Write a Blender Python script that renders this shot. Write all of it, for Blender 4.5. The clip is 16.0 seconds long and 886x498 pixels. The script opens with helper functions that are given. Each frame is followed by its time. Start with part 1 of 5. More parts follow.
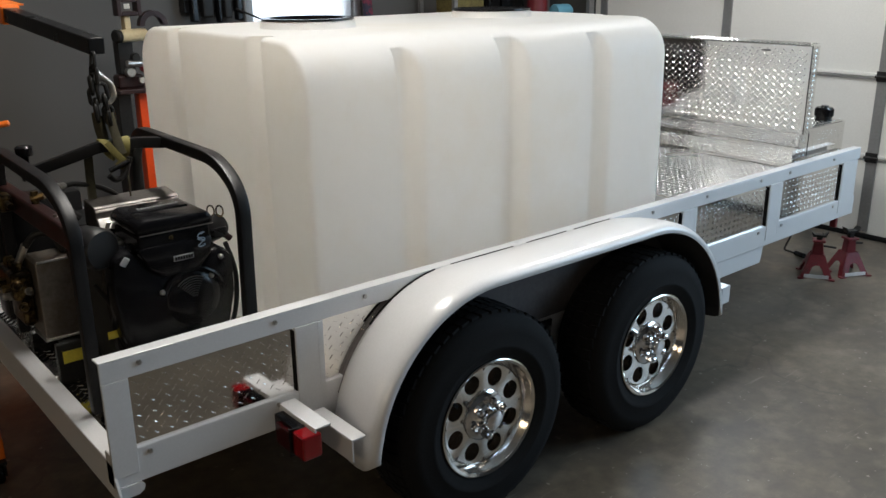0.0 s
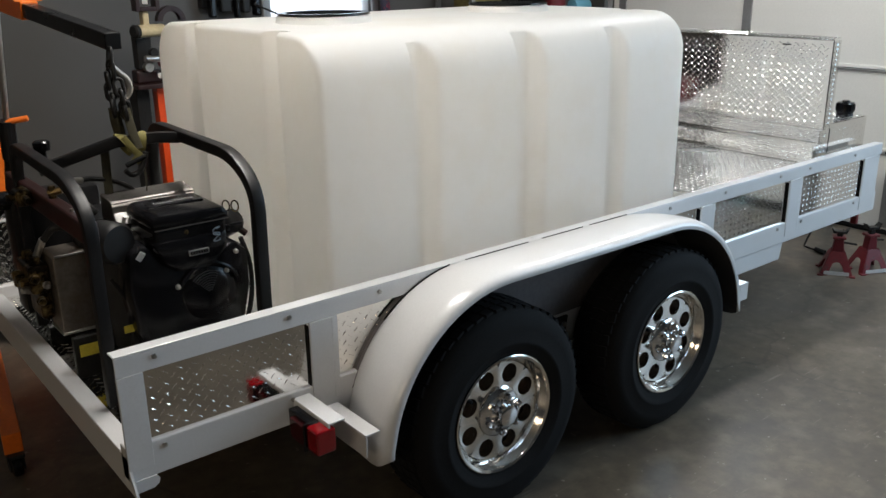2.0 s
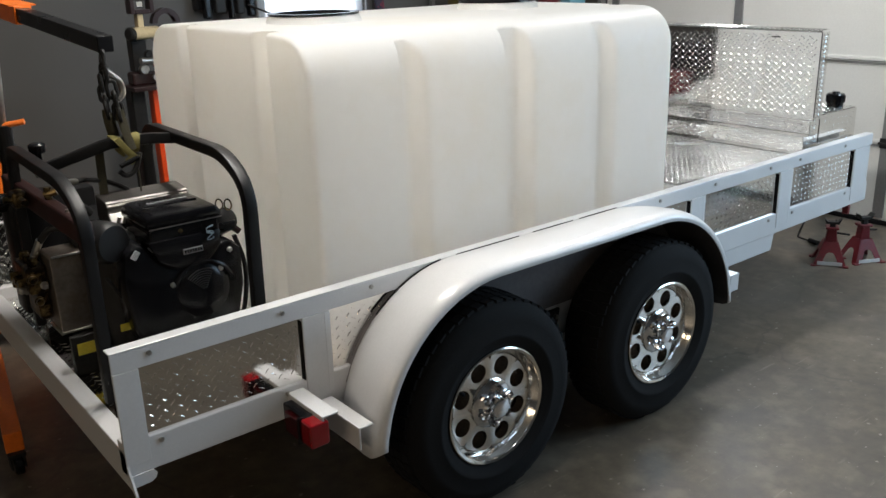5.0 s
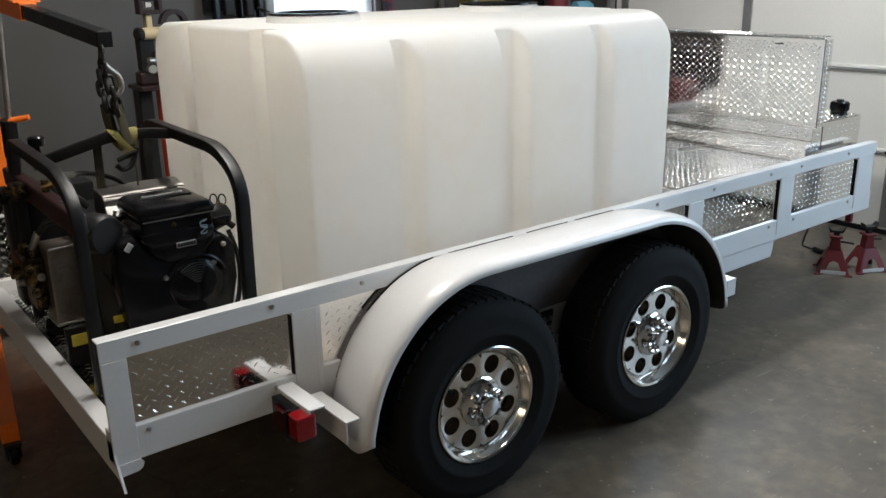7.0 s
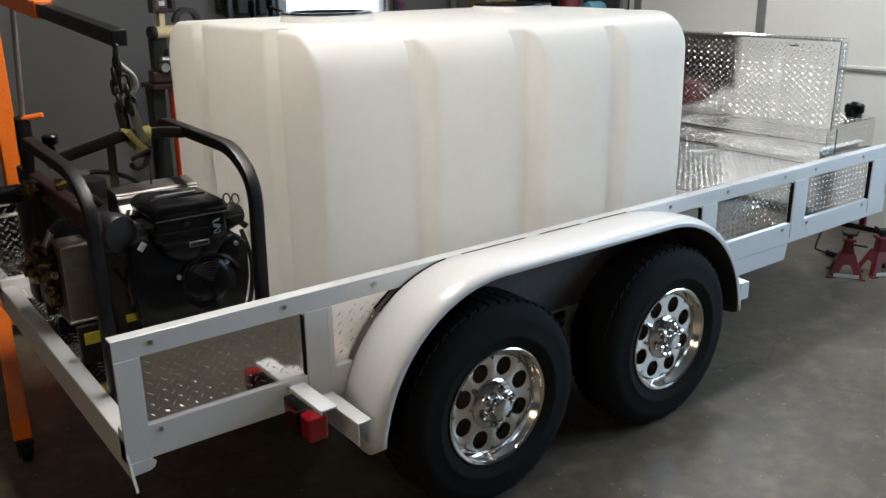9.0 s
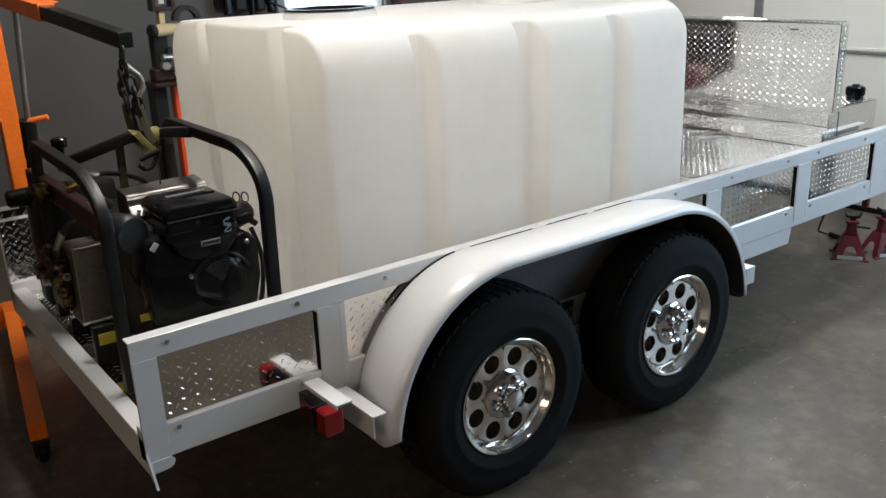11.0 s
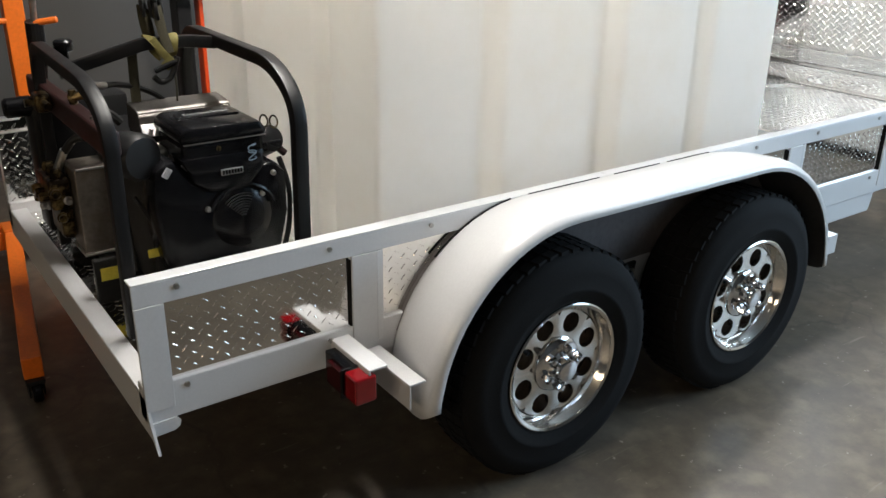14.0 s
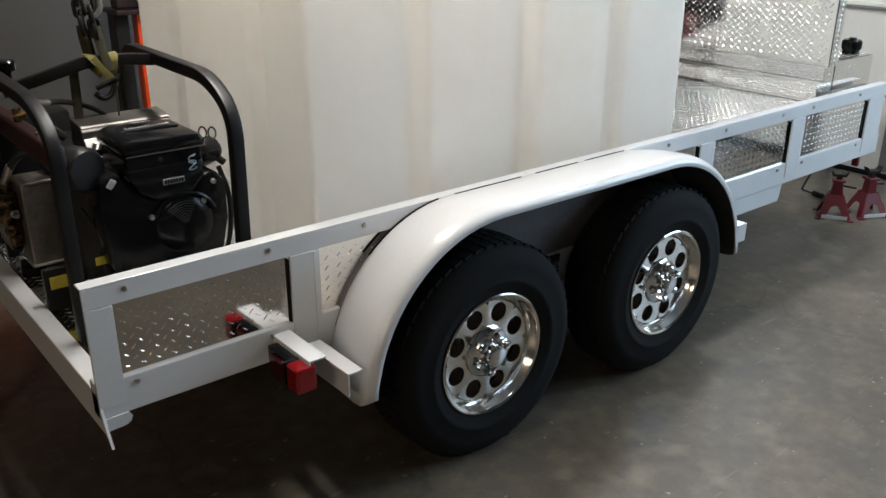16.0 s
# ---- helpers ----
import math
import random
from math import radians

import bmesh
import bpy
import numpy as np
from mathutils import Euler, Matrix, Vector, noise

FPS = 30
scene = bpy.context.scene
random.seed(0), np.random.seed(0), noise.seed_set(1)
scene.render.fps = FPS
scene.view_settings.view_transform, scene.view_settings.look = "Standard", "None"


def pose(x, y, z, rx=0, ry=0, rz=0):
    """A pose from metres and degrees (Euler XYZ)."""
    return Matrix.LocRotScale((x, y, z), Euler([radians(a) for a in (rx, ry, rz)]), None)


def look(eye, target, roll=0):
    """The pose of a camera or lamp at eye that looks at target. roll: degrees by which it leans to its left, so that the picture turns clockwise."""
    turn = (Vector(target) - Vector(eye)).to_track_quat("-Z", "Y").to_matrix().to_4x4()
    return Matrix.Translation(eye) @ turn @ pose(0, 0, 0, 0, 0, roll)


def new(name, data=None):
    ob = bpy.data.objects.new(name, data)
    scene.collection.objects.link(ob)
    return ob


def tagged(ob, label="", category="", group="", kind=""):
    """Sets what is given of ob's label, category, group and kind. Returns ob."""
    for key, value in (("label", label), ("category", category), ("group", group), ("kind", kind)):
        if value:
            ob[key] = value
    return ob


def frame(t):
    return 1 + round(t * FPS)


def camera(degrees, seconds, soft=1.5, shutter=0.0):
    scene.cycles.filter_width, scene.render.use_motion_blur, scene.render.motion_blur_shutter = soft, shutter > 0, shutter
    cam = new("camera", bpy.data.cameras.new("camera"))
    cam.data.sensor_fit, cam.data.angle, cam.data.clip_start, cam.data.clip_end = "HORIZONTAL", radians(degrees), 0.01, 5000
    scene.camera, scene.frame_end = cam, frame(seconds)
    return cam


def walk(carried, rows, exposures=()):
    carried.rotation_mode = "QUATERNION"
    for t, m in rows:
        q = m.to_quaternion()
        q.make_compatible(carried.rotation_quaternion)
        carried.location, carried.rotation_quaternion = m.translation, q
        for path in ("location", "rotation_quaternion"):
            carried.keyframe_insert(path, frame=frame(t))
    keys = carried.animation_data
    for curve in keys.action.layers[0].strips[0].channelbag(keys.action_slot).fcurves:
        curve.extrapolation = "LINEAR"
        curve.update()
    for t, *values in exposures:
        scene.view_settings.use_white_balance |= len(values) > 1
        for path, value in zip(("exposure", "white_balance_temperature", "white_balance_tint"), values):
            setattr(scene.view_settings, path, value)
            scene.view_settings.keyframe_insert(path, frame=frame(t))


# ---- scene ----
cam = camera(54.2, 16.0)
PATH = [
    (0, (-0.605, -2.088, 1.769), (0.615, -0.628, 1.153), -0.6),
    (0.5, (-0.608, -2.097, 1.789), (0.607, -0.633, 1.17), -0.2),
    (1, (-0.611, -2.109, 1.772), (0.582, -0.625, 1.158), -0.4),
    (1.5, (-0.605, -2.094, 1.765), (0.585, -0.608, 1.151), -0.3),
    (2, (-0.592, -2.088, 1.767), (0.594, -0.604, 1.141), -0.8),
    (2.5, (-0.606, -2.107, 1.766), (0.586, -0.631, 1.13), -1.3),
    (3, (-0.608, -2.087, 1.766), (0.585, -0.611, 1.135), -1.2),
    (3.5, (-0.618, -2.098, 1.772), (0.578, -0.63, 1.13), -1.2),
    (4, (-0.616, -2.095, 1.772), (0.579, -0.624, 1.132), -1.2),
    (6.3, (-0.558, -2.217, 1.75), (0.598, -0.707, 1.132), -2.0),
    (6.5, (-0.56, -2.19, 1.735), (0.601, -0.681, 1.122), -1.5),
    (7, (-0.546, -2.208, 1.741), (0.613, -0.697, 1.129), -1.1),
    (7.5, (-0.54, -2.206, 1.743), (0.616, -0.691, 1.134), -1.0),
    (8, (-0.544, -2.222, 1.749), (0.612, -0.71, 1.135), -0.7),
    (8.5, (-0.549, -2.195, 1.742), (0.599, -0.674, 1.132), -0.6),
    (11, (-0.586, -2.187, 1.765), (0.552, -0.671, 1.128), -2.2),
    (11.5, (-0.617, -2.165, 1.752), (0.529, -0.658, 1.107), -2.3),
    (12, (-0.619, -2.133, 1.701), (0.572, -0.668, 1.042), -1.3),
    (12.5, (-0.463, -2.133, 1.611), (0.724, -0.673, 0.932), 0.5),
    (13, (-0.308, -2.105, 1.612), (0.706, -0.536, 0.898), -0.0),
    (13.5, (-0.344, -2.011, 1.636), (0.636, -0.43, 0.901), 0.0),
    (14, (-0.456, -1.832, 1.659), (0.623, -0.333, 0.892), 0.9),
    (14.5, (-0.478, -1.719, 1.658), (0.652, -0.264, 0.879), -0.9),
    (15, (-0.475, -1.721, 1.661), (0.738, -0.329, 0.892), -0.3),
    (15.5, (-0.516, -1.831, 1.667), (0.703, -0.437, 0.91), -0.1),
    (16, (-0.517, -2.01, 1.698), (0.656, -0.573, 0.949), 0.2),
]
walk(cam, [(t, look(eye, target, roll)) for t, eye, target, roll in PATH],
     exposures=[(0.0, -0.04), (2.0, 0.0), (2.5, 0.08), (4.2, 0.11), (6.5, 0.12), (11.0, 0.12), (12.5, 0.34), (13.0, 0.44), (14.5, 0.47), (15.0, 0.36), (16.0, 0.18)])

# ---------- light ----------
world = bpy.data.worlds.new("world")
scene.world = world
world.use_nodes = True
bg = world.node_tree.nodes["Background"]
sky = world.node_tree.nodes.new("ShaderNodeTexSky")
sky.sky_type, sky.sun_disc = "NISHITA", False
sky.sun_elevation, sky.sun_rotation = radians(35), radians(120)
world.node_tree.links.new(sky.outputs[0], bg.inputs[0])
bg.inputs[1].default_value = 0.08


def area_lamp(name, where, target, sx, sy, power, colour):
    data = bpy.data.lights.new(name, "AREA")
    data.shape, data.size, data.size_y, data.energy, data.color = "RECTANGLE", sx, sy, power, colour
    ob = new(name, data)
    ob.matrix_world = look(where, target)
    return ob


# ---------- materials ----------
def material(name, colour, rough=0.5, metal=0.0, scale=8.0, vary=0.15, bump=0.0, grain=60.0, rough_vary=0.1,
             island=0.0, coat=0.0, stain=None, stain_scale=3.0, stain_low=0.5, stain_high=0.75, clear=0.0):
    m = bpy.data.materials.new(name)
    m.use_nodes = True
    nt = m.node_tree
    n, l = nt.nodes, nt.links
    p = n["Principled BSDF"]
    p.inputs["Metallic"].default_value = metal
    p.inputs["Coat Weight"].default_value = coat
    p.inputs["Coat Roughness"].default_value = 0.08
    p.inputs["Transmission Weight"].default_value = clear
    tc = n.new("ShaderNodeTexCoord")
    big = n.new("ShaderNodeTexNoise")
    big.inputs["Scale"].default_value, big.inputs["Detail"].default_value = scale, 5
    l.new(tc.outputs["Object"], big.inputs["Vector"])
    fine = n.new("ShaderNodeTexNoise")
    fine.inputs["Scale"].default_value, fine.inputs["Detail"].default_value = grain, 4
    l.new(tc.outputs["Object"], fine.inputs["Vector"])
    mixv = n.new("ShaderNodeMath")
    mixv.operation = "ADD"
    l.new(big.outputs["Fac"], mixv.inputs[0])
    l.new(fine.outputs["Fac"], mixv.inputs[1])
    ramp = n.new("ShaderNodeMapRange")
    ramp.inputs["From Min"].default_value, ramp.inputs["From Max"].default_value = 0.6, 1.4
    ramp.inputs["To Min"].default_value, ramp.inputs["To Max"].default_value = 1 - vary, 1 + vary
    l.new(mixv.outputs[0], ramp.inputs["Value"])
    col = n.new("ShaderNodeMix")
    col.data_type, col.blend_type = "RGBA", "MULTIPLY"
    col.inputs[0].default_value = 1.0
    col.inputs[6].default_value = (*colour, 1)
    l.new(ramp.outputs[0], col.inputs[7])
    out = col.outputs[2]
    if stain:
        sn = n.new("ShaderNodeTexNoise")
        sn.inputs["Scale"].default_value, sn.inputs["Detail"].default_value = stain_scale, 7
        sn.inputs["Roughness"].default_value = 0.65
        l.new(tc.outputs["Object"], sn.inputs["Vector"])
        sr = n.new("ShaderNodeMapRange")
        sr.inputs["From Min"].default_value, sr.inputs["From Max"].default_value = stain_low, stain_high
        l.new(sn.outputs["Fac"], sr.inputs["Value"])
        sm = n.new("ShaderNodeMix")
        sm.data_type = "RGBA"
        l.new(sr.outputs[0], sm.inputs[0])
        l.new(out, sm.inputs[6])
        sm.inputs[7].default_value = (*stain, 1)
        out = sm.outputs[2]
    if island:
        geo = n.new("ShaderNodeObjectInfo")
        hs = n.new("ShaderNodeMapRange")
        hs.inputs["To Min"].default_value, hs.inputs["To Max"].default_value = 1 - island, 1 + island
        l.new(geo.outputs["Random"], hs.inputs["Value"])
        im = n.new("ShaderNodeMix")
        im.data_type, im.blend_type = "RGBA", "MULTIPLY"
        im.inputs[0].default_value = 1.0
        l.new(out, im.inputs[6])
        l.new(hs.outputs[0], im.inputs[7])
        out = im.outputs[2]
    l.new(out, p.inputs["Base Color"])
    rr = n.new("ShaderNodeMapRange")
    rr.inputs["To Min"].default_value = max(0.02, rough - rough_vary)
    rr.inputs["To Max"].default_value = min(1.0, rough + rough_vary)
    l.new(big.outputs["Fac"], rr.inputs["Value"])
    l.new(rr.outputs[0], p.inputs["Roughness"])
    if bump:
        b = n.new("ShaderNodeBump")
        b.inputs["Strength"].default_value, b.inputs["Distance"].default_value = 0.6, bump
        l.new(fine.outputs["Fac"], b.inputs["Height"])
        l.new(b.outputs[0], p.inputs["Normal"])
    return m


WHITE = material("white_enamel", (0.615, 0.615, 0.62), 0.28, scale=5, vary=0.05, coat=0.4, grain=140, bump=0.0003, rough_vary=0.015)
ALU = material("polished_aluminium", (0.84, 0.83, 0.81), 0.085, 1.0, scale=4, vary=0.06, grain=120, bump=0.00012, rough_vary=0.04)
ALU_HAZY = material("hazy_aluminium", (0.88, 0.87, 0.85), 0.26, 1.0, scale=4, vary=0.06, grain=120, bump=0.0002, rough_vary=0.05)
ALU_CAST = material("machined_alloy", (0.80, 0.775, 0.74), 0.13, 1.0, scale=9, vary=0.08, grain=150, bump=0.0002, rough_vary=0.05)
ALU_DULL = material("brushed_aluminium", (0.78, 0.77, 0.75), 0.3, 1.0, scale=6, vary=0.08, grain=200, bump=0.0003)
CHROME = material("chrome", (0.8, 0.8, 0.81), 0.07, 1.0, vary=0.03, rough_vary=0.03)
RUBBER = material("tyre_rubber", (0.007, 0.007, 0.0075), 0.85, scale=9, vary=0.3, grain=120, bump=0.0006)
RUBBER.node_tree.nodes["Principled BSDF"].inputs["Specular IOR Level"].default_value = 0.2
BLACK = material("black_paint", (0.007, 0.007, 0.0075), 0.3, scale=10, vary=0.25, grain=150, bump=0.0003)
BLACK_PLASTIC = material("black_plastic", (0.005, 0.005, 0.006), 0.2, scale=14, vary=0.2, grain=300, bump=0.0003)
PALE_BLACK = material("paler_black_plastic", (0.03, 0.03, 0.032), 0.4, scale=20, vary=0.3)
BLACK_STEEL = material("black_steel", (0.02, 0.02, 0.02), 0.45, 0.3, scale=14, vary=0.3, grain=120, bump=0.0004)
GUARD_STEEL = material("smoked_steel", (0.17, 0.16, 0.15), 0.46, 0.9, scale=10, vary=0.25, grain=90, bump=0.0003)
MATT_BLACK = material("matt_black_paint", (0.007, 0.007, 0.0075), 0.42, scale=10, vary=0.25, grain=200, bump=0.0003)
for m in (MATT_BLACK, BLACK):
    m.node_tree.nodes["Principled BSDF"].inputs["Specular IOR Level"].default_value = 0.28
OLD_WEB = material("dark_olive_webbing", (0.045, 0.04, 0.022), 0.85, scale=30, vary=0.4, grain=300, bump=0.0006)
STEEL = material("bare_steel", (0.5, 0.49, 0.47), 0.35, 1.0, scale=12, vary=0.2, grain=90, bump=0.0003)
DRUM = material("rusted_drum", (0.10, 0.062, 0.038), 0.6, 0.3, scale=14, vary=0.4, grain=90, bump=0.0004)
BOLT = material("zinc_bolt", (0.45, 0.44, 0.42), 0.35, 1.0, scale=60, vary=0.3)
POLY = material("white_polyethylene", (0.77, 0.78, 0.79), 0.42, scale=1.6, vary=0.03, grain=25, bump=0.0006, rough_vary=0.06, stain=(0.7, 0.66, 0.59), stain_scale=2.6, stain_low=0.5, stain_high=0.8)
nt = POLY.node_tree
mixer, thin = nt.nodes.new("ShaderNodeMixShader"), nt.nodes.new("ShaderNodeBsdfTranslucent")
thin.inputs["Color"].default_value = (0.97, 0.935, 0.875, 1)
mixer.inputs[0].default_value = 0.54
nt.links.new(nt.nodes["Principled BSDF"].outputs[0], mixer.inputs[1])
nt.links.new(thin.outputs[0], mixer.inputs[2])
nt.links.new(mixer.outputs[0], nt.nodes["Material Output"].inputs["Surface"])
HATCH_SHADE = material("tank_inside_shade", (0.02, 0.02, 0.02), 0.6)
ORANGE = material("orange_paint", (0.75, 0.16, 0.015), 0.35, scale=7, vary=0.15, grain=80, stain=(0.12, 0.05, 0.02), stain_scale=14, stain_low=0.66, stain_high=0.8)
ORANGE_RED = material("orange_red_paint", (0.75, 0.075, 0.012), 0.4, scale=7, vary=0.12, grain=80)
RED = material("red_paint", (0.13, 0.01, 0.016), 0.42, scale=9, vary=0.2, stain=(0.06, 0.02, 0.02), stain_scale=18, stain_low=0.58, stain_high=0.75)
# darker copy of the red lens, with the shade put into its colour
SHADED_LENS = material("shaded_red_lens", (0.035, 0.002, 0.003), 0.2, scale=40, vary=0.1, coat=0.4)
RED_LENS = material("red_lens", (0.2, 0.003, 0.006), 0.12, scale=40, vary=0.1, coat=0.6)
MAROON = material("maroon_paint", (0.018, 0.005, 0.005), 0.4, scale=8, vary=0.25)
GALV = material("dull_galvanised_steel", (0.30, 0.265, 0.23), 0.4, 0.9, scale=9, vary=0.3, grain=60, bump=0.0003, stain=(0.2, 0.16, 0.12), stain_scale=9, stain_low=0.5, stain_high=0.8)
BRASS = material("oily_brass", (0.33, 0.24, 0.11), 0.32, 0.9, scale=22, vary=0.35, stain=(0.02, 0.014, 0.009), stain_scale=26, stain_low=0.32, stain_high=0.55)
YELLOW = material("yellow_webbing", (0.15, 0.13, 0.035), 0.8, scale=20, vary=0.3, grain=300, bump=0.0006)
YELLOW_TAG = material("yellow_label", (0.62, 0.52, 0.05), 0.5, scale=12, vary=0.2)
LABEL = material("white_label", (0.6, 0.6, 0.6), 0.45, scale=40, vary=0.12)
LABEL_GREY = material("grey_label", (0.2, 0.2, 0.21), 0.4, scale=40, vary=0.2)
BLUE_MARK = material("blue_print", (0.3, 0.4, 0.5), 0.5)
CONCRETE = material("concrete", (0.097, 0.08, 0.059), 0.4, scale=1.3, vary=0.5, grain=16, bump=0.001, rough_vary=0.16, stain=(0.066, 0.056, 0.047), stain_scale=2.4, stain_low=0.46, stain_high=0.68)
GREY_WALL = material("grey_wall_paint", (0.085, 0.082, 0.079), 0.6, scale=1.2, vary=0.1, grain=160, bump=0.0008)
DOOR_WHITE = material("door_panel_white", (0.72, 0.72, 0.69), 0.5, scale=1.5, vary=0.05, grain=90, bump=0.0006)
DOOR_GREY = material("galvanised_strip", (0.28, 0.28, 0.28), 0.45, 0.6, scale=8, vary=0.15)
CEIL = material("ceiling_board", (0.3, 0.3, 0.29), 0.8, scale=2, vary=0.06)
CREAM = material("cream_enamel", (0.55, 0.45, 0.27), 0.4, scale=9, vary=0.15)
BLUE = material("light_blue_plastic", (0.16, 0.42, 0.55), 0.4, scale=9, vary=0.1)
OLIVE = material("olive_goods", (0.16, 0.13, 0.04), 0.6, scale=16, vary=0.5)
RUBBER_HOSE = material("black_hose", (0.012, 0.012, 0.012), 0.5, scale=30, vary=0.2)


def wear_floor(m):
    """Speckle, pale scuffs and a few hairline cracks over the concrete."""
    nt = m.node_tree
    n, l = nt.nodes, nt.links
    p = n["Principled BSDF"]
    out = p.inputs["Base Color"].links[0].from_socket
    tc = n.new("ShaderNodeTexCoord")

    def noise(scale, detail, stretch=None, turn=0.0):
        t = n.new("ShaderNodeTexNoise")
        t.inputs["Scale"].default_value, t.inputs["Detail"].default_value = scale, detail
        if stretch:
            mp = n.new("ShaderNodeMapping")
            mp.inputs["Scale"].default_value = stretch
            mp.inputs["Rotation"].default_value = (0, 0, turn)
            l.new(tc.outputs["Object"], mp.inputs["Vector"])
            l.new(mp.outputs[0], t.inputs["Vector"])
        else:
            l.new(tc.outputs["Object"], t.inputs["Vector"])
        return t.outputs["Fac"]

    def mask(socket, low, high):
        r = n.new("ShaderNodeMapRange")
        r.inputs["From Min"].default_value, r.inputs["From Max"].default_value = low, high
        l.new(socket, r.inputs["Value"])
        return r.outputs[0]

    def times(a, b):
        t = n.new("ShaderNodeMath")
        t.operation = "MULTIPLY"
        l.new(a, t.inputs[0])
        if isinstance(b, float):
            t.inputs[1].default_value = b
        else:
            l.new(b, t.inputs[1])
        return t.outputs[0]

    def lay(under, fac, colour):
        t = n.new("ShaderNodeMix")
        t.data_type = "RGBA"
        l.new(fac, t.inputs[0])
        l.new(under, t.inputs[6])
        t.inputs[7].default_value = (*colour, 1)
        return t.outputs[2]
    out = lay(out, times(mask(noise(70, 6), 0.5, 0.75), 0.35), (0.06, 0.05, 0.042))
    out = lay(out, times(mask(noise(6, 8), 0.54, 0.72), 0.4), (0.24, 0.2, 0.155))
    out = lay(out, times(times(mask(noise(5, 5, (1, 11, 1), 0.5), 0.63, 0.7), mask(noise(2.2, 2), 0.5, 0.6)), 0.25), (0.3, 0.27, 0.23))
    out = lay(out, times(mask(noise(26, 3), 0.68, 0.73), 0.6), (0.34, 0.31, 0.27))
    crack = n.new("ShaderNodeTexVoronoi")
    crack.feature = "DISTANCE_TO_EDGE"
    crack.inputs["Scale"].default_value = 0.55
    warp = n.new("ShaderNodeMix")
    warp.data_type, warp.blend_type = "RGBA", "ADD"
    warp.inputs[0].default_value = 0.35
    wn = n.new("ShaderNodeTexNoise")
    wn.inputs["Scale"].default_value, wn.inputs["Detail"].default_value = 3.0, 6
    l.new(tc.outputs["Object"], wn.inputs["Vector"])
    l.new(tc.outputs["Object"], warp.inputs[6])
    l.new(wn.outputs["Color"], warp.inputs[7])
    l.new(warp.outputs[2], crack.inputs["Vector"])
    r = n.new("ShaderNodeMapRange")
    r.inputs["From Min"].default_value, r.inputs["From Max"].default_value = 0.002, 0.006
    r.inputs["To Min"].default_value, r.inputs["To Max"].default_value = 0.5, 0.0
    l.new(crack.outputs["Distance"], r.inputs["Value"])
    out = lay(out, r.outputs[0], (0.05, 0.043, 0.036))
    l.new(out, p.inputs["Base Color"])


wear_floor(CONCRETE)
NEAR_BLACK = material("near_black_underside", (0.03, 0.03, 0.033), 0.7, scale=8, vary=0.3)
UNDERCOAT = material("grey_undercoat", (0.135, 0.124, 0.126), 0.55, scale=6, vary=0.2)
for m in (BLACK, MATT_BLACK, BLACK_PLASTIC, BLACK_STEEL, RUBBER_HOSE):
    m.node_tree.nodes["Principled BSDF"].inputs["Specular IOR Level"].default_value = 0.3


# ---------- mesh helpers ----------
def part(name, bm, mat, parent=None, label="", smooth=None):
    me = bpy.data.meshes.new(name)
    bmesh.ops.recalc_face_normals(bm, faces=bm.faces)
    if smooth is not None:
        for f in bm.faces:
            f.smooth = True
        for e in bm.edges:
            if len(e.link_faces) == 2 and e.calc_face_angle(0) > radians(smooth):
                e.smooth = False
    bm.to_mesh(me)
    bm.free()
    me.materials.append(mat)
    ob = new(name, me)
    if parent:
        ob.parent = parent
    if label:
        ob["label"] = label
    return ob


def thing(name, label, category, m=None, group="", kind=""):
    ob = new(name)
    ob.empty_display_size = 0.05
    if m is not None:
        ob.matrix_basis = m
    return tagged(ob, label, category, group, kind)


def add_box(bm, x0, x1, y0, y1, z0, z1, bevel=0.0, m=None, seg=2):
    r = bmesh.ops.create_cube(bm, size=1)
    vs = r["verts"]
    t = Matrix.Translation(((x0 + x1) / 2, (y0 + y1) / 2, (z0 + z1) / 2)) @ Matrix.Diagonal((abs(x1 - x0), abs(y1 - y0), abs(z1 - z0), 1))
    bmesh.ops.transform(bm, matrix=t, verts=vs)
    if bevel:
        es = list({e for v in vs for e in v.link_edges})
        b = bmesh.ops.bevel(bm, geom=es, offset=bevel, segments=seg, affect="EDGES", profile=0.5, clamp_overlap=True)
        vs = list({v for v in b["verts"]} | {v for v in vs if v.is_valid})
    if m is not None:
        bmesh.ops.transform(bm, matrix=m, verts=vs)
    return bm


def box(x0, x1, y0, y1, z0, z1, bevel=0.0, m=None, seg=2):
    return add_box(bmesh.new(), x0, x1, y0, y1, z0, z1, bevel, m, seg)


def add_lathe(bm, profile, m=None, seg=32, arc=360.0):
    """Turns (r, h) round the local z axis."""
    rings, full = [], arc >= 359.9
    count = seg if full else seg + 1
    for r, h in profile:
        if r < 1e-6:
            rings.append([bm.verts.new((0, 0, h))])
            continue
        rings.append([bm.verts.new((r * math.cos(radians(arc) * k / seg), r * math.sin(radians(arc) * k / seg), h)) for k in range(count)])
    for a, b in zip(rings, rings[1:]):
        for k in range(seg):
            j = (k + 1) % count
            if len(a) == 1 and len(b) == 1:
                continue
            if len(a) == 1:
                bm.faces.new((a[0], b[k], b[j]))
            elif len(b) == 1:
                bm.faces.new((a[k], b[0], a[j]))
            else:
                bm.faces.new((a[k], b[k], b[j], a[j]))
    if m is not None:
        bmesh.ops.transform(bm, matrix=m, verts=[v for ring in rings for v in ring])
    return bm


def lathe(profile, m=None, seg=32, arc=360.0):
    return add_lathe(bmesh.new(), profile, m, seg, arc)


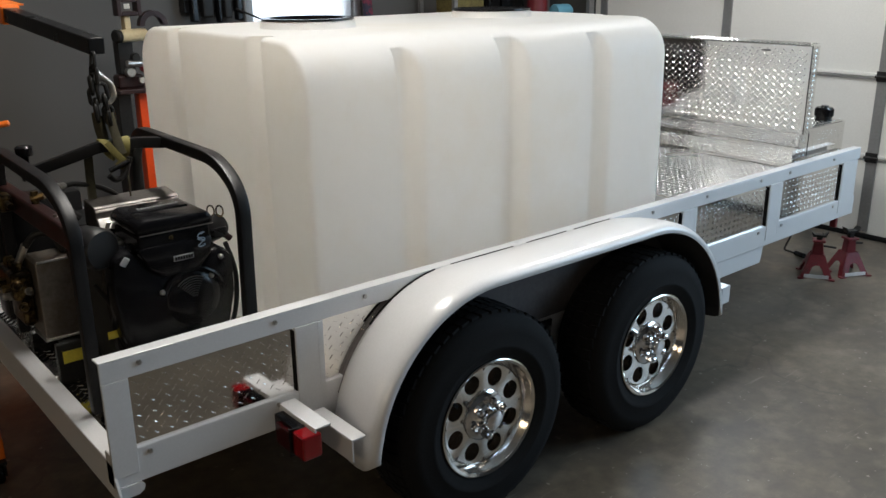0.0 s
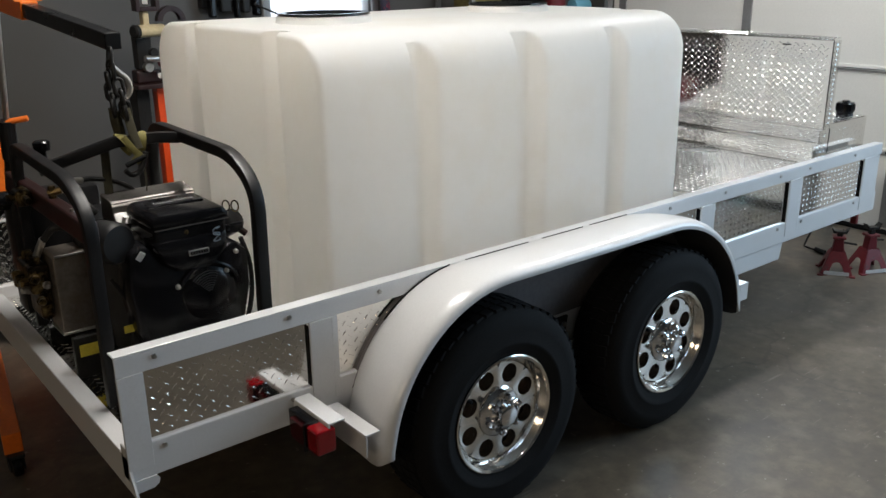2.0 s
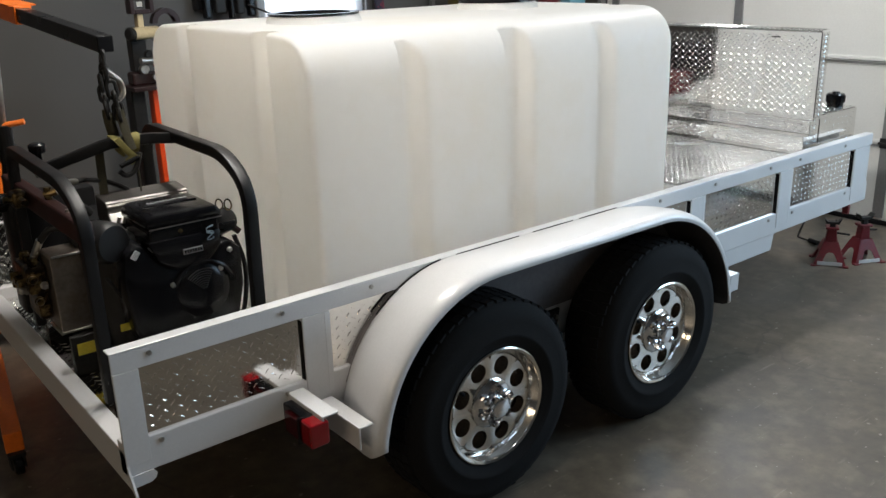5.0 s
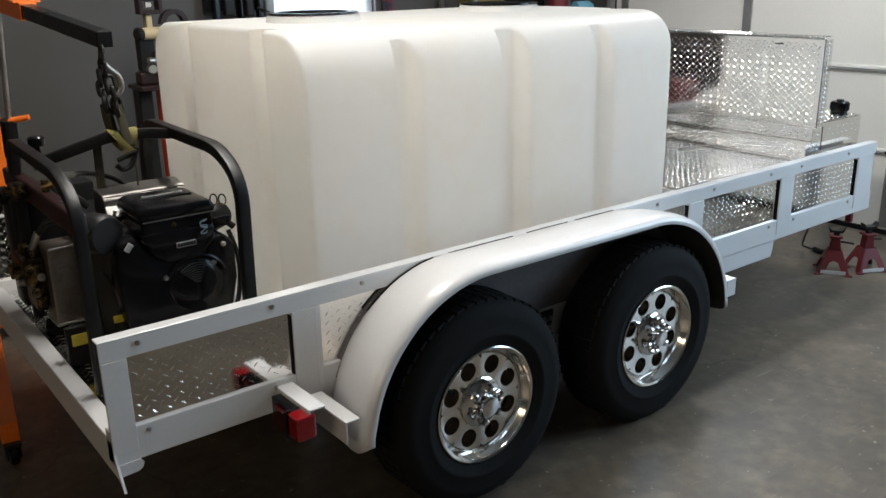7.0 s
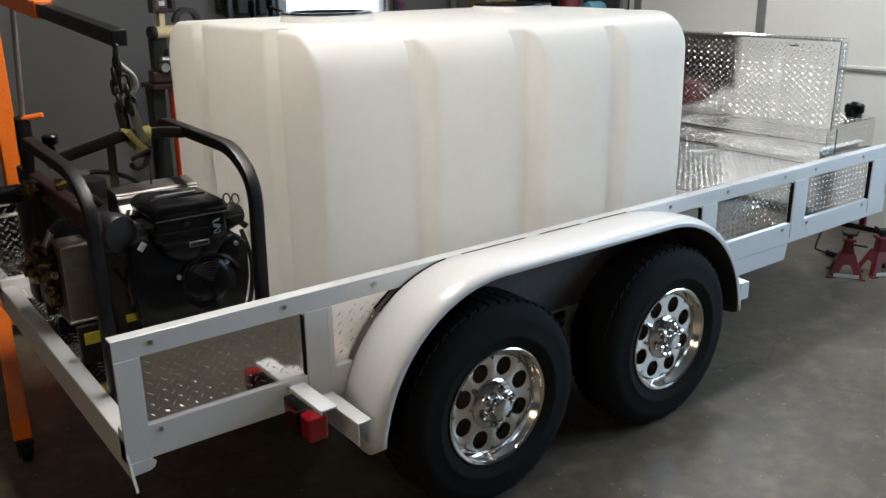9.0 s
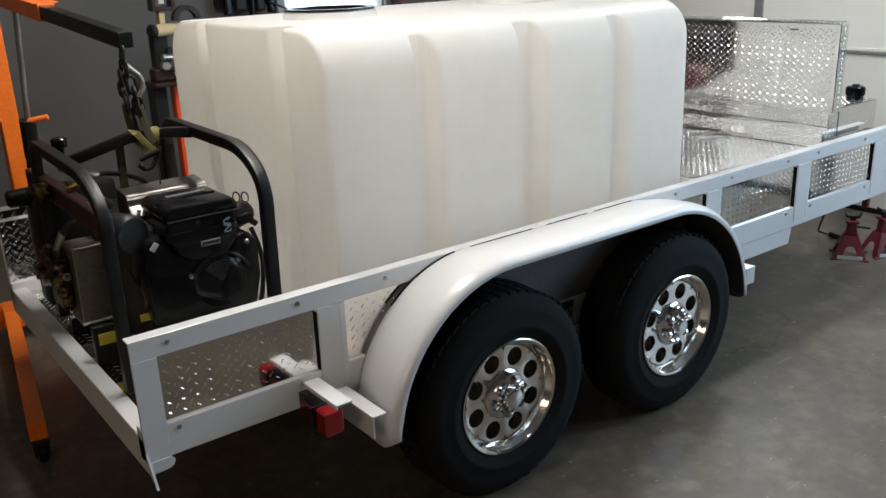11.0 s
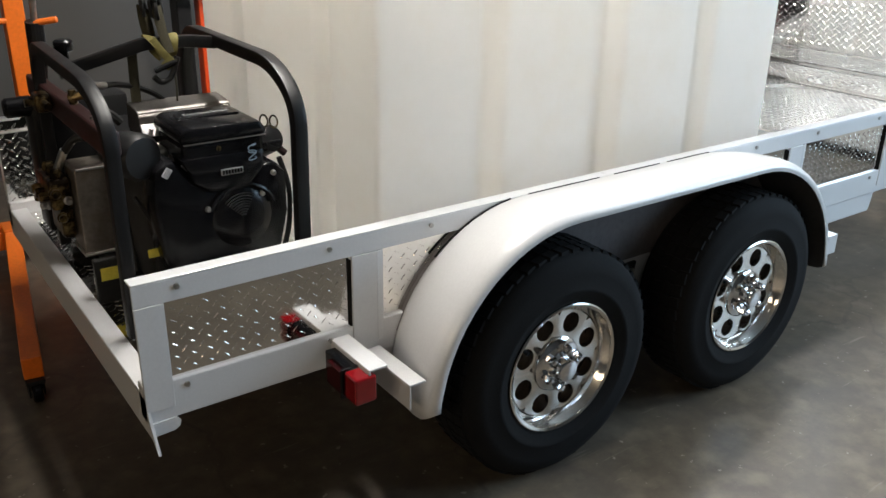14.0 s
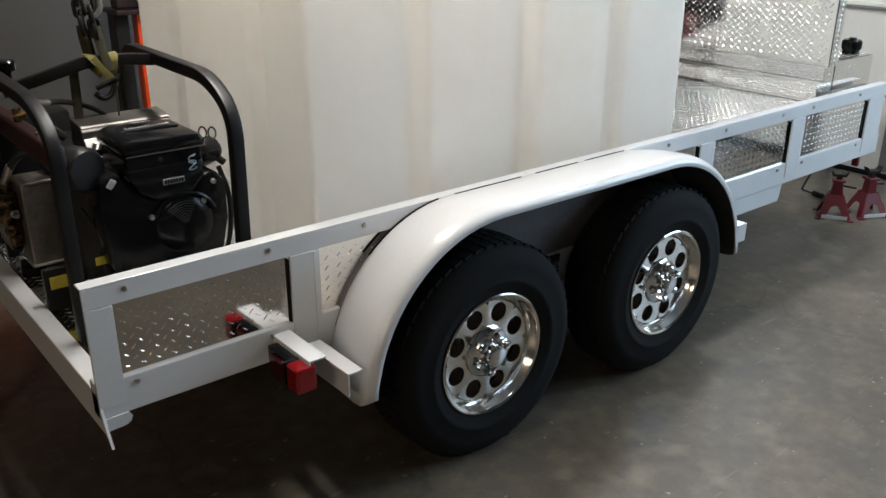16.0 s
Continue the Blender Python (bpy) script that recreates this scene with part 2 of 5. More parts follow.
def along(a, b):
    """A pose whose z runs from a to b."""
    a, b = Vector(a), Vector(b)
    return Matrix.Translation(a) @ (b - a).to_track_quat("Z", "Y").to_matrix().to_4x4()


def add_rod(bm, a, b, r, seg=14, r2=None, bevel=0.0):
    length = (Vector(b) - Vector(a)).length
    r2 = r if r2 is None else r2
    if bevel:
        pr = [(0, 0), (r - bevel, 0), (r, bevel), (r2, length - bevel), (r2 - bevel, length), (0, length)]
    else:
        pr = [(0, 0), (r, 0), (r2, length), (0, length)]
    return add_lathe(bm, pr, along(a, b), seg)


def rod(a, b, r, seg=14, r2=None, bevel=0.0):
    return add_rod(bmesh.new(), a, b, r, seg, r2, bevel)


def rounded(points, radius, steps=6):
    """A polyline with its corners rounded."""
    pts = [Vector(p) for p in points]
    out = [pts[0]]
    for a, b, c in zip(pts, pts[1:], pts[2:]):
        r = min(radius, (b - a).length * 0.49, (c - b).length * 0.49)
        p, q = b + (a - b).normalized() * r, b + (c - b).normalized() * r
        for k in range(steps + 1):
            t = k / steps
            out.append(p * (1 - t) ** 2 + b * 2 * t * (1 - t) + q * t * t)
    return out + [pts[-1]]


def add_tube(bm, pts, r, seg=12, closed=False, flat=1.0, up=(0, 0, 1), square=False):
    """A pipe along a polyline; flat squeezes it across up."""
    pts = [Vector(p) for p in pts]
    n, rings, side = len(pts), [], None
    for k, p in enumerate(pts):
        a = pts[(k - 1) % n] if closed or k else p
        b = pts[(k + 1) % n] if closed or k < n - 1 else p
        d = (b - a).normalized()
        if side is None:
            side = d.cross(Vector(up))
            if side.length < 1e-3:
                side = d.cross(Vector((1, 0.2, 0)))
        side = (side - d * side.dot(d)).normalized()
        top = d.cross(side)
        ring = [(math.cos(2 * math.pi * j / seg), math.sin(2 * math.pi * j / seg)) for j in range(seg)]
        if square:
            ring = [(c / (c ** 8 + s ** 8) ** 0.125, s / (c ** 8 + s ** 8) ** 0.125) for c, s in ring]
        rings.append([bm.verts.new(p + side * (r * c) + top * (r * flat * s)) for c, s in ring])
    pairs = list(zip(rings, rings[1:])) + ([(rings[-1], rings[0])] if closed else [])
    for a, b in pairs:
        for j in range(seg):
            bm.faces.new((a[j], b[j], b[(j + 1) % seg], a[(j + 1) % seg]))
    if not closed:
        bm.faces.new(rings[0])
        bm.faces.new(rings[-1])
    return bm


def tube(pts, r, seg=12, closed=False, flat=1.0, up=(0, 0, 1), square=False):
    return add_tube(bmesh.new(), pts, r, seg, closed, flat, up, square)


def prism(outline, depth, m=None, bevel=0.0):
    """A plate: the outline in local x, y, raised by depth along z."""
    bm = bmesh.new()
    a = [bm.verts.new((x, y, 0)) for x, y in outline]
    b = [bm.verts.new((x, y, depth)) for x, y in outline]
    bm.faces.new(a)
    bm.faces.new(b)
    for k in range(len(a)):
        j = (k + 1) % len(a)
        bm.faces.new((a[k], a[j], b[j], b[k]))
    bmesh.ops.recalc_face_normals(bm, faces=bm.faces)
    if bevel:
        bmesh.ops.bevel(bm, geom=list(bm.edges), offset=bevel, segments=2, affect="EDGES", profile=0.5, clamp_overlap=True)
    if m is not None:
        bmesh.ops.transform(bm, matrix=m, verts=bm.verts)
    return bm


def tread_plate(w, h, thick, pitch=0.0285, bar=0.024, half=0.0023, rise=0.0012, lean=-45, m=None):
    """Diamond plate: a sheet w by h in local x, y with raised bars in a herringbone on its +z side."""
    verts, faces = [], []

    def quad_box(x0, x1, y0, y1, z0, z1):
        i = len(verts)
        verts.extend([(x0, y0, z0), (x1, y0, z0), (x1, y1, z0), (x0, y1, z0), (x0, y0, z1), (x1, y0, z1), (x1, y1, z1), (x0, y1, z1)])
        faces.extend([(i + 3, i + 2, i + 1, i), (i + 4, i + 5, i + 6, i + 7), (i, i + 1, i + 5, i + 4), (i + 1, i + 2, i + 6, i + 5), (i + 2, i + 3, i + 7, i + 6), (i + 3, i, i + 4, i + 7)])

    quad_box(0, w, 0, h, -thick, 0)
    ring = [(math.cos(math.pi * k / 4), math.sin(math.pi * k / 4)) for k in range(8)]
    cl, sl = math.cos(radians(lean)), math.sin(radians(lean))
    ca, sa, cb, sb = (math.cos(radians(34)), math.sin(radians(34)), math.cos(radians(46)), math.sin(radians(46)))
    reach = int((w + h) / pitch) + 2
    for i in range(-reach, reach):
        for j in range(-reach, reach):
            x, y = w / 2 + (i * cl - j * sl) * pitch * 1.11, h / 2 + (i * sl + j * cl) * pitch * 0.86
            if not (bar * 0.45 < x < w - bar * 0.45 and bar * 0.45 < y < h - bar * 0.45):
                continue
            c, s = (ca, -sa) if (i + j) % 2 else (cb, sb)
            at = len(verts)
            for size, z in ((1.0, 0.0), (0.82, rise * 0.7), (0.52, rise)):
                for a, b in ring:
                    u, v = a * bar / 2 * size, b * half * size * (1.0 if abs(a) < 0.9 else 0.5)
                    verts.append((x + u * c - v * s, y + u * s + v * c, z))
            for k in range(16):
                n = k - k % 8 + (k + 1) % 8
                faces.append((at + k, at + n, at + 8 + n, at + 8 + k))
            faces.append(tuple(at + 16 + k for k in range(8)))
    me = bpy.data.meshes.new("tread_plate")
    if m is not None:
        verts = [tuple(m @ Vector(v)) for v in verts]
    me.from_pydata(verts, [], faces)
    return me


def plate_part(name, me, mat, parent=None, label=""):
    me.materials.append(mat)
    ob = new(name, me)
    if parent:
        ob.parent = parent
    if label:
        ob["label"] = label
    return ob


def facing(x, y, z, normal):
    """A pose for a plate: local x along the plate, local y up or inward, local z the face's normal."""
    if normal == "-y":
        cols = ((1, 0, 0), (0, 0, 1), (0, -1, 0))
    elif normal == "+y":
        cols = ((-1, 0, 0), (0, 0, 1), (0, 1, 0))
    elif normal == "-x":
        cols = ((0, -1, 0), (0, 0, 1), (-1, 0, 0))
    elif normal == "+x":
        cols = ((0, 1, 0), (0, 0, 1), (1, 0, 0))
    else:
        cols = ((1, 0, 0), (0, 1, 0), (0, 0, 1))
    r = Matrix(cols).transposed().to_4x4()
    return Matrix.Translation((x, y, z)) @ r

CURTAIN = material("milky_plastic", (0.8, 0.84, 0.9), 0.25, scale=3, vary=0.05, clear=0.6)
OUTSIDE = bpy.data.materials.new("bright_outdoors")
OUTSIDE.use_nodes = True
OUTSIDE.node_tree.nodes["Principled BSDF"].inputs["Emission Color"].default_value = (0.86, 0.94, 1.0, 1)
OUTSIDE.node_tree.nodes["Principled BSDF"].inputs["Emission Strength"].default_value = 2.5

# ---------- the room ----------
WX0, WX1, WY0, WY1, WZ = -5.0, 5.2, -6.0, 3.75, 3.4
floor = part("floor", box(WX0 - 0.2, WX1 + 0.2, WY0 - 0.2, WY1 + 0.2, -0.15, 0.0), CONCRETE)
tagged(floor, "stained brown-grey concrete workshop floor", "floor", kind="structure")
DX0, DX1, DZ = 2.50, 3.38, 2.1          # lit doorway in the back wall
bm = box(WX0, DX0, WY1, WY1 + 0.15, 0, WZ)
add_box(bm, DX1, WX1, WY1, WY1 + 0.15, 0, WZ)
add_box(bm, DX0, DX1, WY1, WY1 + 0.15, DZ, WZ)
tagged(part("wall_north", bm, GREY_WALL), "dark grey painted workshop wall", "wall", kind="structure")
tagged(part("wall_south", box(WX0, WX1, WY0 - 0.15, WY0, 0, WZ), GREY_WALL), "dark grey painted workshop wall", "wall", kind="structure")
BY0, BY1, BZ0, BZ1 = -4.2, -1.0, 2.0, 3.0          # unseen opening, added for a warm fill lamp
bm = box(WX0 - 0.15, WX0, WY0, BY0, 0, WZ)
add_box(bm, WX0 - 0.15, WX0, BY1, WY1, 0, WZ)
add_box(bm, WX0 - 0.15, WX0, BY0, BY1, 0, BZ0)
add_box(bm, WX0 - 0.15, WX0, BY0, BY1, BZ1, WZ)
tagged(part("wall_west", bm, GREY_WALL), "dark grey painted workshop wall", "wall", kind="structure")
GY0, GY1, GZ = -0.86, 2.82, 2.75
OY0, OY1, OZ0, OZ1 = -3.6, -0.985, 1.1, 2.9          # the next bay's door, glazed above
bm = box(WX1, WX1 + 0.2, WY0, OY0, 0, WZ)
add_box(bm, WX1, WX1 + 0.2, OY1, GY0, 0, WZ)
add_box(bm, WX1, WX1 + 0.2, OY0, OY1, OZ1, WZ)
add_box(bm, WX1, WX1 + 0.2, GY1, WY1, 0, WZ)
add_box(bm, WX1, WX1 + 0.2, GY0, GY1, GZ, WZ)
tagged(part("wall_east", bm, GREY_WALL), "dark grey wall round the garage door", "wall", kind="structure")
tagged(part("ceiling", box(WX0, WX1, WY0, WY1, WZ, WZ + 0.12), CEIL), "plain off-white ceiling", "ceiling", kind="structure")

# sectional garage door, its faces just inside the wall
door = thing("door_1", "white sectional garage door with grey strips, closed", "garage door", kind="structure")
section = 0.527
for k in range(5):
    z0, z1 = 0.03 + k * section, 0.03 + (k + 1) * section - 0.012
    bm = box(WX1 - 0.02, WX1 + 0.03, GY0, GY1, z0, z1, 0.006)
    part("door_section", bm, DOOR_WHITE, door)
    if k:
        part("seam_strip", box(WX1 - 0.026, WX1 - 0.018, GY0, GY1, z0 - 0.03, z0 - 0.016), DOOR_GREY, door)
        part("seam_lip", box(WX1 - 0.03, WX1 - 0.02, GY0, GY1, z0 - 0.006, z0 + 0.016, 0.003), DOOR_WHITE, door)
for y in (0.40, 1.57, 2.72):
    for k in range(5):
        z0 = 0.03 + k * section
        part("stile", box(WX1 - 0.034, WX1 - 0.02, y - 0.035, y + 0.035, z0 + 0.02, z0 + section - 0.035, 0.003), DOOR_GREY, door)
        if k:
            bm = box(WX1 - 0.045, WX1 - 0.034, y - 0.04, y + 0.04, z0 - 0.035, z0 + 0.03, 0.003)
            add_rod(bm, (WX1 - 0.048, y - 0.045, z0 - 0.005), (WX1 - 0.048, y + 0.045, z0 - 0.005), 0.009)
            part("hinge", bm, BLACK_STEEL, door)
part("bottom_seal", box(WX1 - 0.03, WX1 + 0.03, GY0, GY1, 0.0, 0.035, 0.008), RUBBER, door)
part("side_track", box(WX1 - 0.09, WX1 - 0.03, GY1 + 0.005, GY1 + 0.045, 0.0, GZ, 0.004), DOOR_GREY, door)

next_door = thing("door_3", "white sectional garage door with a glazed upper half, closed", "garage door", kind="structure")
for k in range(2):
    part("door_section", box(WX1 - 0.02, WX1 + 0.03, OY0, OY1, 0.03 + k * section, 0.03 + (k + 1) * section - 0.012, 0.006), DOOR_WHITE, next_door)
part("bottom_seal", box(WX1 - 0.035, WX1 - 0.0205, OY0, OY1, 0.0, 0.075, 0.006), RUBBER, next_door)
part("side_track", box(WX1 - 0.09, WX1 - 0.03, OY1 + 0.04, OY1 + 0.08, 0.0, GZ, 0.004), DOOR_GREY, next_door)
for k in range(5):
    y = OY0 + 0.02 + (OY1 - OY0 - 0.04) * k / 4
    part("glazing_bar", box(WX1 - 0.01, WX1 + 0.03, y - 0.02, y + 0.02, OZ0, OZ1, 0.004), DOOR_WHITE, next_door)

# the doorway: pale strips of a plastic curtain hang in it, daylight behind
doorway = thing("door_2", "open doorway closed with a pale plastic strip curtain", "doorway", kind="structure")
part("frame", box(DX0 - 0.06, DX0, WY1 - 0.02, WY1 + 0.15, 0, DZ + 0.06, 0.004), DOOR_GREY, doorway)
part("frame", box(DX1, DX1 + 0.06, WY1 - 0.02, WY1 + 0.15, 0, DZ + 0.06, 0.004), DOOR_GREY, doorway)
part("frame", box(DX0, DX1, WY1 - 0.02, WY1 + 0.15, DZ, DZ + 0.06, 0.004), DOOR_GREY, doorway)

# ceiling lights, all out of view: open battens with two tubes
TUBE = bpy.data.materials.new("lit_tube")
TUBE.use_nodes = True
TUBE.node_tree.nodes["Principled BSDF"].inputs["Emission Color"].default_value = (0.95, 0.98, 1, 1)
TUBE.node_tree.nodes["Principled BSDF"].inputs["Emission Strength"].default_value = 6.0


def ceiling_light(x, y, length, power, colour, across=False):
    t = thing("ceiling_light", "unseen white fluorescent ceiling batten, lit", "ceiling light", pose(x, y, WZ, 0, 0, 90 if across else 0), group="ceiling lights")
    part("housing", box(-length / 2, length / 2, -0.09, 0.09, -0.06, -0.002, 0.01), WHITE, t)
    for s in (-0.05, 0.05):
        part("tube", rod((-length / 2 + 0.03, s, -0.085), (length / 2 - 0.03, s, -0.085), 0.016), TUBE, t)
    lamp = area_lamp("batten_light", (x, y, WZ - 0.13), (x, y, 0), 0.2 if across else length, length if across else 0.2, power, colour)
    return t


# the last two are added fills: warm for the tank, cool for the right rails
LIGHTS = [(0.95, 0.45, 2.0, 88, (1.0, 0.955, 0.89), True), (4.2, 0.7, 1.3, 48, (1.0, 0.98, 0.96)), (-1.2, -3.8, 1.3, 3, (1.0, 0.85, 0.68)), (4.2, -1.7, 1.3, 34, (0.68, 0.86, 1.0))]
for row in LIGHTS:
    ceiling_light(*row)

area_lamp("window_daylight", (WX1 + 0.1, (OY0 + OY1) / 2, 2.0), (1.4, -0.5, 1.1), OY1 - OY0, 1.8, 102, (0.52, 0.76, 1.0))
# warm fill added in the unseen west opening to brighten the tank's end
area_lamp("west_fill", (WX0 - 0.05, (BY0 + BY1) / 2, (BZ0 + BZ1) / 2), (0.7, 0.6, 1.1), BY1 - BY0, BZ1 - BZ0, 47, (1.0, 0.80, 0.55))
area_lamp("doorway_daylight", ((DX0 + DX1) / 2, WY1 + 0.12, 1.05), ((DX0 + DX1) / 2, 0, 1.0), DX1 - DX0, DZ, 12, (0.9, 0.96, 1.0))

# ---------- the trailer ----------
HUB_Z, HUBS, TYRE_R = 0.36, (1.136, 2.018), 0.368
BED, RAIL_Z, LOW_Z, LENGTH, FAR = 0.515, 0.828, 0.46, 4.095, 1.60
trailer = thing("trailer", "white twin-axle utility trailer with polished tread-plate sides", "trailer")


def side_rail(s, y0, top):
    """One side: angle-iron frame with the outer faces at y0; s is -1 for the near side, 1 for the far one."""
    rail = part("top_rail", box(0, LENGTH, *sorted((y0, y0 - s * 0.045)), top - 0.006, top, 0.002), WHITE, trailer)
    part("rail_face", box(0, LENGTH, *sorted((y0, y0 - s * 0.006)), top - 0.06, top - 0.006, 0.001), WHITE, rail)
    low = part("lower_rail", box(0, LENGTH, *sorted((y0, y0 - s * 0.05)), LOW_Z, 0.562, 0.004), WHITE, trailer)
    for x0, x1, proud in ((0.0, 0.07, 0.002), (0.567, 0.645, 0.003), (2.49, 2.575, 0.003), (3.19, 3.29, 0.003), (3.912, 4.06, 0.003)):
        post = part("post", box(x0, x1, *sorted((y0 + s * proud, y0 - s * 0.008)), LOW_Z + 0.03, top - 0.061, 0.0015), WHITE, trailer)
        if proud > 0.0025:
            part("post_flange", box(0, 0.022, -0.002, 0.002, LOW_Z + 0.04, top - 0.062, 0.001, pose(x1 - 0.002, y0 + s * (proud - 0.001), 0, 0, 0, -s * 20 if s > 0 else 12)), WHITE, post)
    for x0, x1 in ((0.07, 0.567), (0.645, 2.49), (2.575, 3.19), (3.29, 3.912)):
        nrm = "-y" if s < 0 else "+y"
        xs = x0 if s < 0 else x1
        me = tread_plate(x1 - x0, top - 0.623, 0.004, pitch=0.0265 if x0 < 1 else 0.0225, bar=0.02, half=0.0016 if x0 < 1 else 0.0034 if x0 < 3.2 else 0.0026, rise=0.0015 if x0 < 1 else 0.0022 if x0 < 3.2 else 0.0013, m=facing(xs, y0 - s * 0.012, 0.56, nrm))
        plate_part("tread_panel", me, ALU, trailer, "polished tread-plate side panel")
        me = tread_plate(x1 - x0, top - 0.568, 0.004, m=facing(x1 if s < 0 else x0, y0 - s * 0.02, 0.53, "+y" if s < 0 else "-y"))
        plate_part("tread_lining", me, ALU, trailer, "polished tread-plate side panel")
        # thin black strip along the end of each panel
        part("panel_end_strip", box(x1 - 0.004, x1, *sorted((y0 - s * 0.003, y0 - s * 0.011)), 0.562, top - 0.071), RUBBER, trailer)
    for x in (0.103, 0.503, 0.82, 2.27, 2.66, 3.10, 3.36, 3.80):
        part("bolt", rod((x, y0 - s * 0.001, top - 0.025), (x, y0 + s * 0.006, top - 0.025), 0.0075, 6), BOLT, trailer)
    for x in (0.103, 0.497, 2.66, 3.12, 3.33, 3.85):
        part("bolt", rod((x, y0 - s * 0.001, 0.541), (x, y0 + s * 0.006, 0.541), 0.0075, 6), BOLT, trailer)


side_rail(-1, 0.0, RAIL_Z)
side_rail(1, FAR, RAIL_Z)

# far rail's bare end plate
me = tread_plate(0.12, 0.335, 0.004, bar=0.03, half=0.004, rise=0.002, m=facing(0.003, FAR - 0.026, 0.535, "-y"))
plate_part("tread_lining", me, ALU, trailer, "polished tread-plate side panel")
part("end_cap", box(0.0, 0.085, FAR - 0.05, FAR, 0.868, 0.876, 0.002), WHITE, trailer, "white cap on the far end plate")
part("end_stile", box(0.0, 0.02, FAR - 0.02, FAR, RAIL_Z + 0.0005, 0.868, 0.002), WHITE, trailer)

# rear crossmember: an angle with its flange on top, its leg turned down and cut to a point at the near end
rear = part("rear_crossmember", box(0.0, 0.055, 0.0, FAR, 0.529, 0.535, 0.002), WHITE, trailer)
part("rear_leg", prism([(-0.055, 0.402), (-0.02, 0.43), (FAR + 0.0, 0.43), (FAR, 0.529), (0.0, 0.529), (0.0, 0.50)], 0.007, facing(0, 0, 0, "+x") @ Matrix.Identity(4)), WHITE, rear)
front = part("front_crossmember", box(LENGTH - 0.06, LENGTH, 0.05, FAR - 0.05, LOW_Z, 0.53, 0.004), WHITE, trailer)
part("corner_gusset", prism([(0.009, 0.425), (0.06, 0.428), (0.073, 0.436), (0.078, 0.45), (0.07, 0.462), (0.009, 0.462)], 0.006, facing(0, 0.0, 0, "-y")), WHITE, rear)

# bed
me = tread_plate(LENGTH - 0.1, FAR - 0.1, 0.006, bar=0.03, half=0.004, rise=0.0018, m=facing(0.055, 0.05, BED, "+z"))
plate_part("bed_plate", me, ALU, trailer, "polished tread-plate bed")
for x in (0.5, 1.0, 1.55, 2.1, 2.7, 3.3):
    part("crossmember", box(x - 0.025, x + 0.025, 0.05, FAR - 0.05, 0.44, BED - 0.007, 0.003), BLACK_STEEL, trailer)
for y0 in (0.002, FAR - 0.062):
    part("frame_rail", prism([(0.66, 0.375), (3.175, 0.375), (3.185, 0.40), (3.195, 0.455), (3.285, 0.47), (3.285, 0.5), (0.66, 0.5)], 0.06, facing(0, y0 + 0.064, 0, "-y"), 0.004), WHITE, trailer)
for s in (-1, 1):
    part("tongue_bar", rod((LENGTH - 0.1, 0.8 + s * 0.55, 0.41), (LENGTH + 0.95, 0.8 + s * 0.05, 0.41), 0.04, 8), WHITE, trailer)


def fender(s, y_in, y_out):
    """A bent sheet with round ends and a hem rolled down along its outer edge."""
    path = []
    for k in range(17):
        a = math.pi / 2 * k / 16
        path.append((1.15 - 0.50 * math.cos(a), 0.345 + 0.511 * math.sin(a)))
    for k in range(1, 8):
        path.append((1.15 + 0.82 * k / 8, 0.856))
    for k in range(17):
        a = math.pi / 2 * (1 - k / 16)
        path.append((1.97 + 0.50 * math.cos(a), 0.345 + 0.511 * math.sin(a)))
    cross = [(0.0, -0.029), (0.04, -0.027), (0.12, -0.022), (0.21, -0.016), (0.32, -0.0105), (0.5, -0.004), (0.68, -0.0005), (0.82, 0.0), (0.90, -0.003), (0.96, -0.009), (0.99, -0.018), (1.0, -0.026), (0.995, -0.032), (0.975, -0.030)]
    bm, rows = bmesh.new(), []
    for k, (x, z) in enumerate(path):
        a, b = path[max(0, k - 1)], path[min(len(path) - 1, k + 1)]
        n = Vector((-(b[1] - a[1]), 0, b[0] - a[0])).normalized()
        tip = max(0.0, 1 - min(k, len(path) - 1 - k) / 2.0)
        rows.append([bm.verts.new((x + n.x * d, y_in + (y_out - y_in) * u, z + n.z * d + 0.035 * tip * max(0.0, (u - 0.72) / 0.28) ** 2)) for u, d in cross])
    for a, b in zip(rows, rows[1:]):
        for j in range(len(cross) - 1):
            bm.faces.new((a[j], a[j + 1], b[j + 1], b[j]))
    ob = part("fender", bm, WHITE, trailer, smooth=50)
    if sum(p.normal.z for p in ob.data.polygons) < 0:
        ob.data.flip_normals()
    # a second, near-black material covers the underside of the sheet
    ob.data.materials.append(NEAR_BLACK)
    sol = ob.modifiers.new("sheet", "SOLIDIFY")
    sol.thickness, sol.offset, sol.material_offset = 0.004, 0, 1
    return ob


fender(-1, -0.004, -0.252)
fender(1, FAR + 0.004, FAR + 0.252)
guard_line = [(1.15 - 0.473 * math.cos(a), 0.345 + 0.482 * math.sin(a)) for a in [radians(20 + 5 * k) for k in range(15)]]
guard_line += [(1.97 + 0.473 * math.sin(a), 0.345 + 0.482 * math.cos(a)) for a in [radians(5 * k) for k in range(15)]]
part("inner_guard", prism(guard_line, 0.0145, facing(0, 0.0115, 0, "-y")), UNDERCOAT, trailer, "grey undercoated inner guard")

# thin black strips along the inner edge of the fender
def joint_strip(points):
    part("fender_strip", tube(points, 0.004, 8), RUBBER, trailer, "thin black strip between fender and rail")


joint_strip([(1.15 - 0.474 * math.cos(a), -0.004, 0.345 + 0.484 * math.sin(a)) for a in [radians(48 + 4 * k) for k in range(10)]])
for x0, x1 in ((1.17, 1.46), (1.53, 1.74), (1.78, 1.99)):
    joint_strip([(x0, -0.004, 0.8275), ((x0 + x1) / 2, -0.004, 0.828), (x1, -0.004, 0.8275)])

